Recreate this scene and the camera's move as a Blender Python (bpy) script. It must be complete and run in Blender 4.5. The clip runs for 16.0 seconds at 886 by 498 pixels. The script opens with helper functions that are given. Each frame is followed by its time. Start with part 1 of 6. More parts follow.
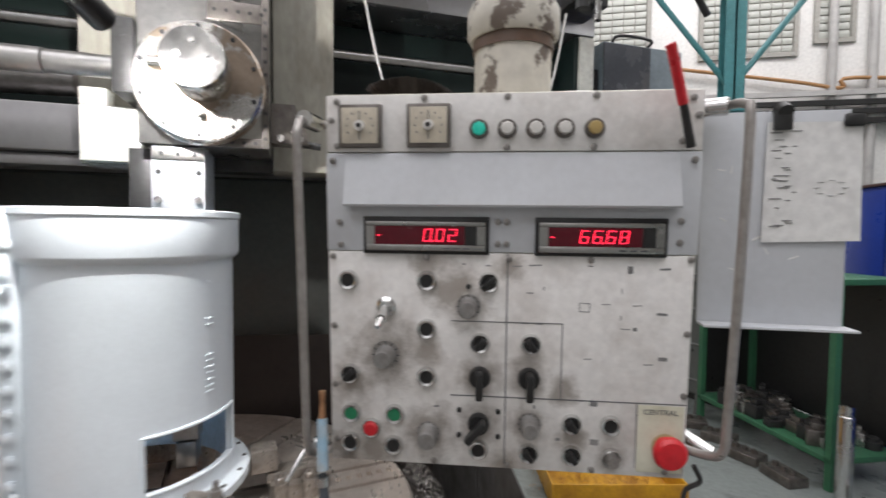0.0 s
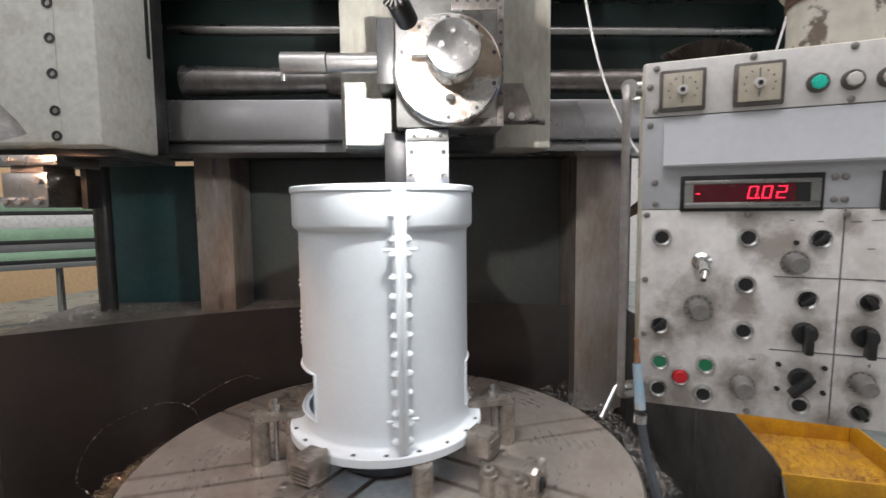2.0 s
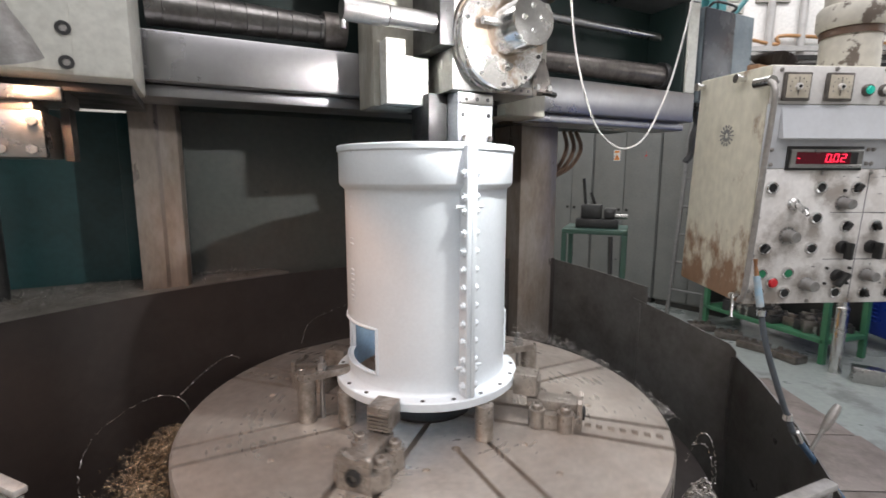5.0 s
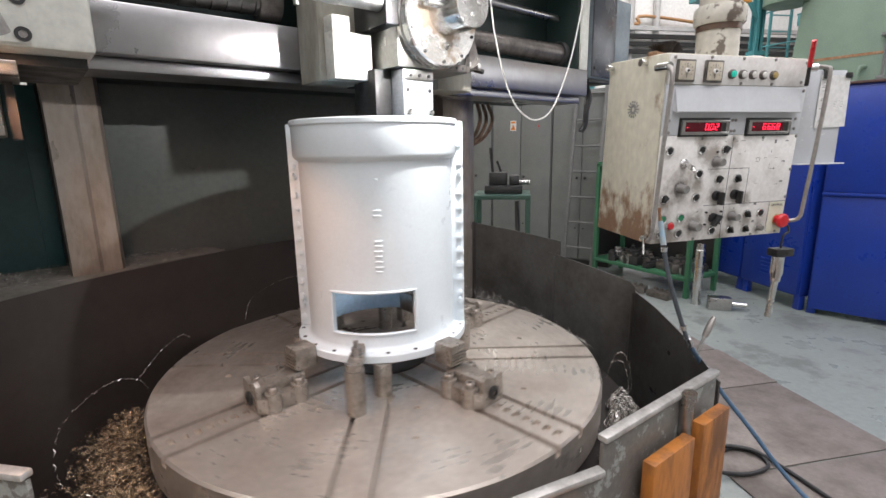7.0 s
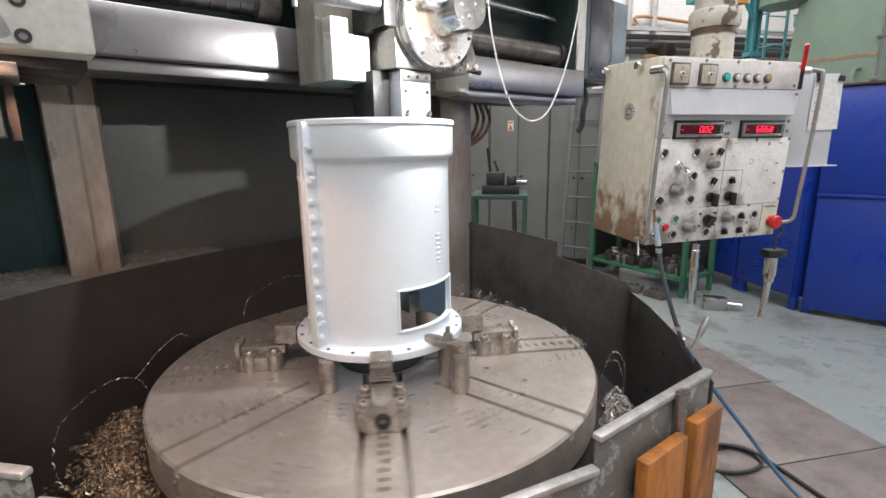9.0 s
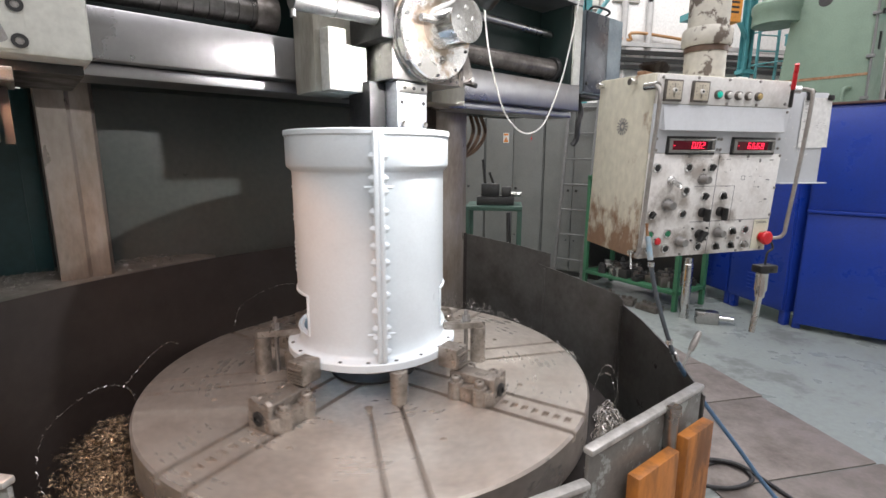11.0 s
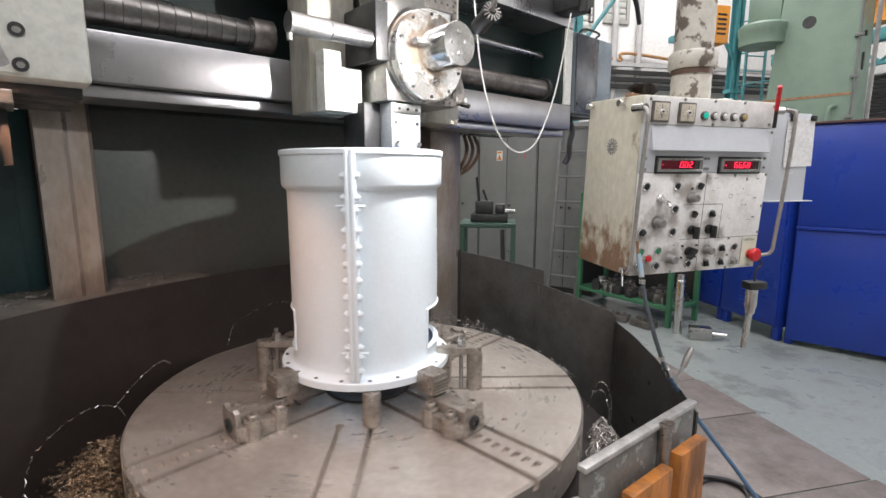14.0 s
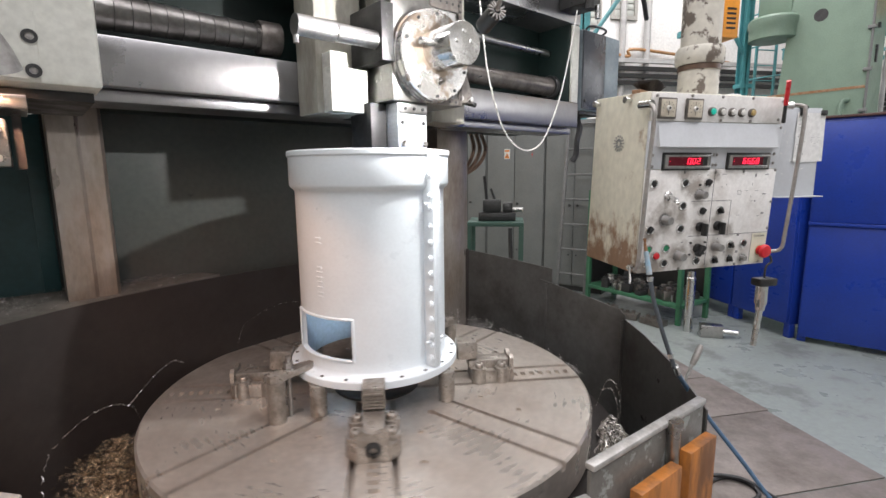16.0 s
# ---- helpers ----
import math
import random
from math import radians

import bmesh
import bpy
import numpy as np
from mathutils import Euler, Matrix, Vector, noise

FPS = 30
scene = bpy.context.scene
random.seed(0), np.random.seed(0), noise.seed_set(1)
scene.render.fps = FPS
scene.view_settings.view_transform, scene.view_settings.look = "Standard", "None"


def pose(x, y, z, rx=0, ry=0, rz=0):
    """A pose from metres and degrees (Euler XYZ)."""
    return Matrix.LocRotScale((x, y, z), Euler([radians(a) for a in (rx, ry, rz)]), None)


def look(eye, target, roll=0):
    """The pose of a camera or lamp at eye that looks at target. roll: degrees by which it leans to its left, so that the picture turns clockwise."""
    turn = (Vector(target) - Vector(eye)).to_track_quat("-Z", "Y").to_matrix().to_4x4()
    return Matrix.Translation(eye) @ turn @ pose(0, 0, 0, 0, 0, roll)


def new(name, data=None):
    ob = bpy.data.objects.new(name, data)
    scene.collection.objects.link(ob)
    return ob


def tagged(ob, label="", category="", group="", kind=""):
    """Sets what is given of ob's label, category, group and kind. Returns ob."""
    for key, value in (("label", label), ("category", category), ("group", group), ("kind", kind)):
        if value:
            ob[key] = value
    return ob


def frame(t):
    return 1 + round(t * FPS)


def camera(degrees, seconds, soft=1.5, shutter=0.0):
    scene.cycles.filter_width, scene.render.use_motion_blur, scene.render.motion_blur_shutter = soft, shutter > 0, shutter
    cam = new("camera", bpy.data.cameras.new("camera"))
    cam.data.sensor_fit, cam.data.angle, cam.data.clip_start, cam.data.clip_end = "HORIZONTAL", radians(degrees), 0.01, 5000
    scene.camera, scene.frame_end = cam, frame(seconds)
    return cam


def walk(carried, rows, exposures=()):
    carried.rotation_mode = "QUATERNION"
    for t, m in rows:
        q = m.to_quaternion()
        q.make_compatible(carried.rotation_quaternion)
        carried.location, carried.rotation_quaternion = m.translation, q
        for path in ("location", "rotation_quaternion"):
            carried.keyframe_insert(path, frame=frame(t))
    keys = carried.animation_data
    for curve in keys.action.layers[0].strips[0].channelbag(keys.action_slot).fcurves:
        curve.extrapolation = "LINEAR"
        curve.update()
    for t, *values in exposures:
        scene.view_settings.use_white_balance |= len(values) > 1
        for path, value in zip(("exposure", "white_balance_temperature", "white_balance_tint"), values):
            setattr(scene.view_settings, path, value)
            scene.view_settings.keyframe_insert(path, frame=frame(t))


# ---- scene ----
cam = camera(85.3, 16.0, shutter=0.35)
PATH = [
    (0, (1.12, 0.579, 1.501), (0.729, 2.539, 1.415), 0.6),
    (0.5, (1.024, 0.506, 1.499), (0.401, 2.406, 1.438), 0.5),
    (1, (0.954, 0.439, 1.5), (0.252, 2.31, 1.422), 0.5),
    (1.5, (0.905, 0.407, 1.484), (0.172, 2.263, 1.352), -0.1),
    (2, (0.841, 0.387, 1.468), (-0.057, 2.166, 1.3), -0.6),
    (2.5, (0.698, 0.262, 1.475), (-0.174, 2.048, 1.251), -2.1),
    (3, (0.567, 0.187, 1.47), (-0.252, 1.995, 1.222), -1.1),
    (3.5, (0.424, 0.19, 1.459), (-0.224, 2.064, 1.205), -0.7),
    (4, (0.261, 0.13, 1.452), (-0.18, 2.064, 1.195), -0.1),
    (4.5, (0.101, 0.031, 1.45), (-0.114, 1.999, 1.172), 0.5),
    (5, (-0.022, 0.039, 1.442), (-0.088, 2.015, 1.141), 0.1),
    (5.2, (-0.074, 0.025, 1.434), (-0.033, 2.001, 1.126), 0.7),
    (7.5, (-0.265, -0.136, 1.443), (0.115, 1.781, 1.016), -1.2),
    (11, (-0.262, -0.139, 1.451), (0.145, 1.783, 1.072), 0.1),
    (12.5, (-0.261, -0.151, 1.452), (0.181, 1.771, 1.123), 0.6),
    (14.5, (-0.262, -0.156, 1.46), (0.161, 1.774, 1.149), -0.2),
    (16, (-0.257, -0.163, 1.46), (0.138, 1.772, 1.145), -0.6),
]
walk(cam, [(t, look(eye, target, roll)) for t, eye, target, roll in PATH], [(0.0, -0.12), (1.5, -0.1), (3.0, 0.12), (5.0, 0.24), (7.5, 0.4), (16.0, 0.4)])
scene.render.use_simplify = False

# ---- world and light ----
world = bpy.data.worlds.new("world")
world.use_nodes = True
scene.world = world
wn = world.node_tree.nodes
sky = wn.new("ShaderNodeTexSky")
sky.sky_type, sky.sun_disc = "NISHITA", False
sky.sun_elevation, sky.sun_rotation = radians(35), radians(200)
world.node_tree.links.new(sky.outputs[0], wn["Background"].inputs[0])
wn["Background"].inputs[1].default_value = 0.08


def area_lamp(name, eye, target, size, size_y, watts, color):
    d = bpy.data.lights.new(name, "AREA")
    d.shape, d.size, d.size_y, d.energy, d.color = "RECTANGLE", size, size_y, watts, color
    ob = new(name, d)
    ob.matrix_world = look(eye, target)
    return ob


def spot_lamp(name, eye, target, watts, color, degrees, blend, radius):
    d = bpy.data.lights.new(name, "SPOT")
    d.energy, d.color, d.spot_size, d.spot_blend, d.shadow_soft_size = watts, color, radians(degrees), blend, radius
    ob = new(name, d)
    ob.matrix_world = look(eye, target)
    return ob


# unseen sources: windows high up behind the operator, and the roof lights
area_lamp("unseen_hall_light", (-1.5, -7.5, 5.2), (0.0, 2.5, 0.8), 9.0, 2.4, 88, (0.97, 0.955, 1.0))
# unseen east lamp, added to brighten the slideway's right end
area_lamp("unseen_hall_light", (11.4, 1.5, 3.6), (0.0, 1.5, 2.4), 8.0, 2.6, 120, (0.97, 0.97, 1.0))
area_lamp("unseen_roof_light", (3.5, 2.5, 7.3), (3.5, 2.6, 0.0), 6.0, 9.0, 390, (1.0, 0.96, 0.99))
area_lamp("unseen_roof_light", (0.0, -2.4, 7.3), (0.0, -2.0, 0.0), 8.0, 4.0, 325, (0.98, 0.955, 1.0))
# added overhead to brighten the far wall
area_lamp("unseen_roof_light", (5.0, 8.2, 7.3), (5.2, 9.2, 3.0), 9.0, 2.0, 380, (1.0, 0.97, 0.99))
# added overhead to brighten the floor left of the machine
area_lamp("unseen_roof_light", (-6.5, 3.0, 7.3), (-6.5, 3.2, 0.0), 3.0, 9.0, 500, (0.97, 0.98, 1.0))
# machine lamps: the work lamp on the ram and the one on the side head
spot_lamp("work_lamp_light", (0.212, 1.458, 1.930), (0.08, 2.08, 1.76), 43, (1.0, 0.98, 0.97), 138, 0.12, 0.012)
spot_lamp("side_lamp_light", (-1.010, 1.108, 1.675), (-1.016, 1.145, 1.585), 13.0, (1.0, 0.53, 0.33), 128, 0.3, 0.025)

# ---- materials ----
def material(name, rgb, rough=0.5, metal=0.0, spots=None, amount=0.5, scale=6.0, fine=60.0, bump=0.1, coat=0.0, stretch=(1, 1, 1), rough_var=0.15, speck=0.35, foot=None, edge=(0.42, 0.66), rings=0.0, emit=None, strength=0.0):
    """Base colour with stains at two scales, grain, roughness variation and fine relief."""
    m = bpy.data.materials.new(name)
    m.use_nodes = True
    nt = m.node_tree
    b = nt.nodes["Principled BSDF"]
    b.inputs["Metallic"].default_value = metal
    b.inputs["Coat Weight"].default_value = coat
    tc = nt.nodes.new("ShaderNodeTexCoord")
    mp = nt.nodes.new("ShaderNodeMapping")
    mp.inputs["Scale"].default_value = stretch
    nt.links.new(tc.outputs["Object"], mp.inputs[0])
    big = nt.nodes.new("ShaderNodeTexNoise")
    big.inputs["Scale"].default_value, big.inputs["Detail"].default_value, big.inputs["Roughness"].default_value = scale, 8, 0.65
    small = nt.nodes.new("ShaderNodeTexNoise")
    small.inputs["Scale"].default_value, small.inputs["Detail"].default_value = fine, 4
    for n in (big, small):
        nt.links.new(mp.outputs[0], n.inputs["Vector"])
    ramp = nt.nodes.new("ShaderNodeValToRGB")
    ramp.color_ramp.elements[0].position, ramp.color_ramp.elements[1].position = edge
    stain = big.outputs[0]
    if foot:
        # rust that has crept up from a wet foot: foot = (full height, end height)
        sep = nt.nodes.new("ShaderNodeSeparateXYZ")
        nt.links.new(tc.outputs["Object"], sep.inputs[0])
        fr = nt.nodes.new("ShaderNodeMapRange")
        fr.inputs[1].default_value, fr.inputs[2].default_value, fr.inputs[3].default_value, fr.inputs[4].default_value = foot[0], foot[1], 0.27, 0.0
        nt.links.new(sep.outputs[2], fr.inputs[0])
        add = nt.nodes.new("ShaderNodeMath")
        nt.links.new(big.outputs[0], add.inputs[0])
        nt.links.new(fr.outputs[0], add.inputs[1])
        stain = add.outputs[0]
    nt.links.new(stain, ramp.inputs[0])
    mul = nt.nodes.new("ShaderNodeMath")
    mul.operation = "MULTIPLY"
    mul.inputs[1].default_value = amount
    nt.links.new(ramp.outputs[0], mul.inputs[0])
    mix = nt.nodes.new("ShaderNodeMix")
    mix.data_type = "RGBA"
    dark = spots or tuple(c * 0.55 for c in rgb)
    mix.inputs[6].default_value, mix.inputs[7].default_value = (*rgb, 1), (*dark, 1)
    nt.links.new(mul.outputs[0], mix.inputs[0])
    grain = nt.nodes.new("ShaderNodeMix")
    grain.data_type, grain.blend_type = "RGBA", "MULTIPLY"
    grain.inputs[0].default_value = speck
    gr = nt.nodes.new("ShaderNodeMapRange")
    gr.inputs[1].default_value, gr.inputs[2].default_value, gr.inputs[3].default_value, gr.inputs[4].default_value = 0.3, 0.7, 0.6, 1.15
    nt.links.new(small.outputs[0], gr.inputs[0])
    nt.links.new(mix.outputs[2], grain.inputs[6])
    nt.links.new(gr.outputs[0], grain.inputs[7])
    nt.links.new(grain.outputs[2], b.inputs["Base Color"])
    rr = nt.nodes.new("ShaderNodeMapRange")
    rr.inputs[1].default_value, rr.inputs[2].default_value = 0.3, 0.7
    rr.inputs[3].default_value, rr.inputs[4].default_value = max(0.03, rough - rough_var), min(1.0, rough + rough_var)
    nt.links.new(big.outputs[0], rr.inputs[0])
    nt.links.new(rr.outputs[0], b.inputs["Roughness"])
    if rings:
        # fine turning marks round the z axis
        wv = nt.nodes.new("ShaderNodeTexWave")
        wv.wave_type, wv.rings_direction = "RINGS", "Z"
        wv.inputs["Scale"].default_value, wv.inputs["Distortion"].default_value = rings, 0.4
        nt.links.new(mp.outputs[0], wv.inputs["Vector"])
        wm = nt.nodes.new("ShaderNodeMath")
        wm.operation = "MULTIPLY_ADD"
        wm.inputs[1].default_value = 0.05
        nt.links.new(wv.outputs["Fac"], wm.inputs[0])
        nt.links.new(rr.outputs[0], wm.inputs[2])
        nt.links.new(wm.outputs[0], b.inputs["Roughness"])
    if bump:
        bp = nt.nodes.new("ShaderNodeBump")
        bp.inputs["Strength"].default_value, bp.inputs["Distance"].default_value = bump, 0.004
        nt.links.new(small.outputs[0], bp.inputs["Height"])
        nt.links.new(bp.outputs[0], b.inputs["Normal"])
    if emit:
        b.inputs["Emission Color"].default_value, b.inputs["Emission Strength"].default_value = (*emit, 1), strength
    return m


WHITE = material("white_primer", (0.74, 0.80, 0.84), 0.36, spots=(0.66, 0.715, 0.755), amount=0.5, scale=4, fine=90, bump=0.03, speck=0.08)
PALE = material("pale_green_paint", (0.64, 0.645, 0.59), 0.42, spots=(0.30, 0.26, 0.21), amount=0.6, scale=6, fine=50, edge=(0.54, 0.72), bump=0.05)
PANEL = material("worn_panel_plate", (0.80, 0.785, 0.76), 0.42, metal=0.0, spots=(0.42, 0.37, 0.32), amount=0.6, scale=8, fine=90, bump=0.05, speck=0.2, edge=(0.46, 0.72))
PANEL_TOP = material("grey_panel_paint", (0.58, 0.60, 0.625), 0.45, spots=(0.46, 0.47, 0.48), amount=0.4, scale=4, fine=80, bump=0.03, speck=0.1)
CREAM = material("cream_rusty_paint", (0.62, 0.59, 0.48), 0.5, spots=(0.20, 0.095, 0.04), amount=0.9, scale=9, fine=45, stretch=(1, 1, 0.6), foot=(1.10, 1.36), bump=0.05, edge=(0.60, 0.71))
RUSTY = material("rust_streak", (0.26, 0.12, 0.05), 0.75, spots=(0.45, 0.35, 0.24), amount=0.6, scale=12, fine=60)
STEEL = material("ground_steel", (0.44, 0.435, 0.42), 0.32, metal=1.0, spots=(0.42, 0.41, 0.40), amount=0.6, scale=3, fine=50, bump=0.04)
BRIGHT = material("bright_steel", (0.66, 0.66, 0.65), 0.22, metal=1.0, spots=(0.6, 0.58, 0.55), amount=0.5, scale=7, fine=80, bump=0.03)
WAY = material("slideway_steel", (0.36, 0.355, 0.36), 0.33, metal=0.95, spots=(0.30, 0.295, 0.30), amount=0.6, scale=3, fine=60, bump=0.015, speck=0.12, stretch=(0.7, 1, 0.6))
TABLE = material("turned_cast_iron", (0.60, 0.545, 0.49), 0.33, metal=0.66, spots=(0.40, 0.335, 0.285), amount=0.85, scale=4, fine=40, bump=0.03, rings=9.0, edge=(0.45, 0.70))
IRON = material("oily_dark_steel", (0.22, 0.20, 0.185), 0.4, metal=0.8, spots=(0.09, 0.08, 0.07), amount=0.7, scale=14, fine=70, bump=0.1)
DARKIRON = material("black_oxide_steel", (0.05, 0.05, 0.05), 0.45, metal=0.5, scale=12)
GUARD = material("oily_guard_sheet", (0.027, 0.021, 0.019), 0.55, metal=0.0, spots=(0.020, 0.015, 0.013), amount=0.8, scale=3, fine=30)
TEAL = material("dark_teal_paint", (0.023, 0.072, 0.078), 0.4, spots=(0.015, 0.035, 0.035), amount=0.6, scale=3, fine=40)
BEAMGREEN = material("dark_green_casting", (0.010, 0.022, 0.020), 0.5, spots=(0.007, 0.012, 0.011), amount=0.6, scale=3, fine=40)
BACKGREY = material("grey_back_panel", (0.075, 0.088, 0.084), 0.42, spots=(0.07, 0.064, 0.06), amount=0.6, scale=2.5, fine=40)
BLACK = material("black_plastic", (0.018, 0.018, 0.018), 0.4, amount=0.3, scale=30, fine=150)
CHROME = material("chrome", (0.75, 0.75, 0.74), 0.18, metal=1.0, scale=20, fine=120, bump=0.02)
SCREWM = material("dull_screw", (0.42, 0.40, 0.38), 0.38, metal=0.8, scale=40, fine=200)
BLUE = material("blue_locker_paint", (0.012, 0.045, 0.33), 0.35, spots=(0.01, 0.03, 0.22), amount=0.5, scale=3, fine=60)
CABGREY = material("grey_cabinet_paint", (0.165, 0.172, 0.165), 0.5, spots=(0.115, 0.122, 0.118), amount=0.5, scale=3, fine=60)
CONCRETE = material("painted_concrete", (0.235, 0.262, 0.25), 0.36, spots=(0.12, 0.128, 0.122), amount=0.75, scale=2.2, fine=30, bump=0.06, edge=(0.54, 0.62), rough_var=0.2)
PLATE = material("brown_floor_plate", (0.21, 0.182, 0.165), 0.55, metal=0.2, spots=(0.085, 0.07, 0.06), amount=0.7, scale=4, fine=60, bump=0.25)
ORANGE = material("orange_rust_paint", (0.46, 0.17, 0.035), 0.45, spots=(0.13, 0.06, 0.03), amount=0.85, scale=12, fine=50, edge=(0.44, 0.62), stretch=(1, 1, 0.3))
YELLOW = material("yellow_tray_paint", (0.62, 0.33, 0.02), 0.45, spots=(0.35, 0.15, 0.02), amount=0.6, scale=8, fine=50)
WALLWHITE = material("white_wall_paint", (0.72, 0.71, 0.69), 0.7, spots=(0.6, 0.59, 0.57), amount=0.4, scale=1, fine=20)
WALLCREAM = material("cream_wall_paint", (0.62, 0.42, 0.24), 0.7, spots=(0.5, 0.33, 0.18), amount=0.4, scale=1, fine=20)
CYAN = material("turquoise_steel_paint", (0.075, 0.28, 0.30), 0.45, spots=(0.05, 0.18, 0.19), amount=0.5, scale=4)
SAGE = material("sage_green_paint", (0.19, 0.27, 0.205), 0.45, spots=(0.14, 0.20, 0.155), amount=0.5, scale=2)
RACKGREEN = material("rack_green_paint", (0.04, 0.15, 0.075), 0.5, spots=(0.04, 0.12, 0.07), amount=0.6, scale=6)
BENCHGREEN = material("bench_green_paint", (0.04, 0.09, 0.07), 0.5, spots=(0.045, 0.09, 0.07), amount=0.6, scale=6)
WOOD = material("worn_wood", (0.30, 0.17, 0.09), 0.6, spots=(0.15, 0.08, 0.045), amount=0.7, scale=8, fine=60, stretch=(1, 8, 8))
PAPER = material("paper", (0.80, 0.80, 0.78), 0.8, spots=(0.7, 0.7, 0.69), amount=0.3, scale=12, fine=60, bump=0.05)
INK = material("printed_ink", (0.12, 0.12, 0.13), 0.7, scale=30)
RED = material("red_plastic", (0.65, 0.02, 0.03), 0.35, amount=0.3, scale=20)
GREENB = material("green_button", (0.02, 0.22, 0.10), 0.35, amount=0.4, scale=30)
LENS_TEAL = material("teal_lens", (0.02, 0.42, 0.33), 0.25, amount=0.2, scale=30, emit=(0.02, 0.7, 0.5), strength=0.25)
LENS_CLEAR = material("milky_lens", (0.84, 0.82, 0.78), 0.3, amount=0.4, scale=30)
LENS_AMBER = material("amber_lens", (0.55, 0.40, 0.16), 0.3, amount=0.4, scale=30)
GAUGE = material("gauge_face", (0.62, 0.56, 0.45), 0.4, amount=0.4, scale=20)
DISPLAY = material("red_display_window", (0.10, 0.004, 0.012), 0.2, amount=0.2, scale=20)
DIGIT = material("red_led_digit", (0.5, 0.0, 0.02), 0.4, amount=0.0, emit=(1.0, 0.02, 0.06), strength=4.0, bump=0)
HOSE = material("blue_grey_hose", (0.09, 0.17, 0.28), 0.45, scale=20)
RUBBER = material("black_rubber", (0.03, 0.03, 0.032), 0.55, scale=20)
CORD = material("white_cord", (0.72, 0.71, 0.68), 0.7, scale=60)
ALU = material("cast_aluminium_shade", (0.36, 0.355, 0.345), 0.48, metal=0.6, spots=(0.20, 0.185, 0.175), amount=0.7, scale=22)
BULB = material("lamp_bulb", (1, 0.8, 0.6), 0.4, amount=0, emit=(1.0, 0.75, 0.5), strength=12.0, bump=0)
CHIP = material("steel_chips", (0.62, 0.47, 0.32), 0.22, metal=1.0, spots=(0.25, 0.16, 0.08), amount=0.7, scale=25, fine=80)
GLASSBLOCK = material("glass_brick", (0.45, 0.46, 0.42), 0.25, amount=0.5, scale=8)
MORTAR = material("mortar", (0.35, 0.34, 0.31), 0.8, amount=0.4, scale=20)

FLANGE = material("flange_steel", (0.58, 0.57, 0.55), 0.3, metal=0.9, spots=(0.30, 0.23, 0.17), amount=0.9, scale=6, fine=60, bump=0.05, edge=(0.47, 0.53))
HOLDER = material("pale_ground_holder", (0.48, 0.51, 0.54), 0.4, metal=0.4, spots=(0.5, 0.52, 0.54), amount=0.4, scale=9, fine=80, bump=0.05)
JAW = material("oily_jaw_steel", (0.40, 0.36, 0.32), 0.34, metal=0.6, spots=(0.15, 0.13, 0.11), amount=0.75, scale=18, fine=90, bump=0.1)
INNER = material("pale_blue_bore", (0.38, 0.53, 0.68), 0.5, spots=(0.34, 0.45, 0.55), amount=0.5, scale=5)
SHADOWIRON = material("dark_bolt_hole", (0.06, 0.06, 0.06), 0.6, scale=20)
LAMPFACE = material("lamp_lens_glow", (1, 1, 1), 0.3, amount=0, emit=(1.0, 0.97, 0.9), strength=8.0, bump=0)
GUARD2 = material("grey_guard_sheet", (0.13, 0.125, 0.12), 0.42, metal=0.45, spots=(0.065, 0.058, 0.052), amount=0.75, scale=4, fine=35)
GATE = material("chipped_gate_steel", (0.20, 0.19, 0.175), 0.45, metal=0.45, spots=(0.40, 0.42, 0.40), amount=0.8, scale=14, fine=60, edge=(0.54, 0.58))
LEDGE = material("dusty_ledge", (0.17, 0.155, 0.14), 0.6, spots=(0.09, 0.08, 0.07), amount=0.6, scale=6, fine=60)

CHIPPED = material("chipped_cream_paint", (0.60, 0.57, 0.50), 0.5, spots=(0.13, 0.10, 0.08), amount=0.95, scale=11, fine=40, edge=(0.53, 0.57))
WORNTUBE = material("worn_painted_tube", (0.42, 0.40, 0.38), 0.4, metal=0.6, spots=(0.26, 0.24, 0.22), amount=0.6, scale=12, fine=80)
INKFADED = material("faded_print", (0.20, 0.20, 0.20), 0.7, spots=(0.36, 0.35, 0.34), amount=0.8, scale=40)
YELLOWOLD = material("old_yellow", (0.55, 0.50, 0.28), 0.5, scale=20)
LIGHTBLUE = material("pale_blue_plastic", (0.30, 0.46, 0.58), 0.4, spots=(0.45, 0.42, 0.38), amount=0.7, scale=20)

JBOX = material("blue_grey_box_paint", (0.22, 0.27, 0.30), 0.45, scale=6)
JDOOR = material("dark_grey_door_paint", (0.06, 0.065, 0.075), 0.3, spots=(0.12, 0.125, 0.13), amount=0.5, scale=5)
HOSEBROWN = material("brown_hose", (0.13, 0.08, 0.055), 0.4, scale=20)
SIGNWHITE = material("white_sign", (0.72, 0.72, 0.70), 0.5, scale=20)
ORANGESIGN = material("orange_sign", (0.75, 0.25, 0.03), 0.5, scale=20)
RIM = material("brown_rim", (0.10, 0.05, 0.045), 0.5, scale=10)
SWARF = material("bright_turnings", (0.72, 0.70, 0.67), 0.22, metal=1.0, spots=(0.5, 0.46, 0.42), amount=0.6, scale=30, bump=0)
RUSTCHIP = material("rusty_turnings", (0.45, 0.24, 0.10), 0.4, metal=0.7, spots=(0.25, 0.11, 0.04), amount=0.7, scale=25, bump=0)
PALE_GREEN = material("pale_green_panel", (0.32, 0.50, 0.34), 0.5, scale=5)
HOIST = material("hoist_orange", (0.75, 0.30, 0.03), 0.45, scale=6)
PIPEGREY = material("grey_pipe_paint", (0.42, 0.41, 0.40), 0.5, scale=4)
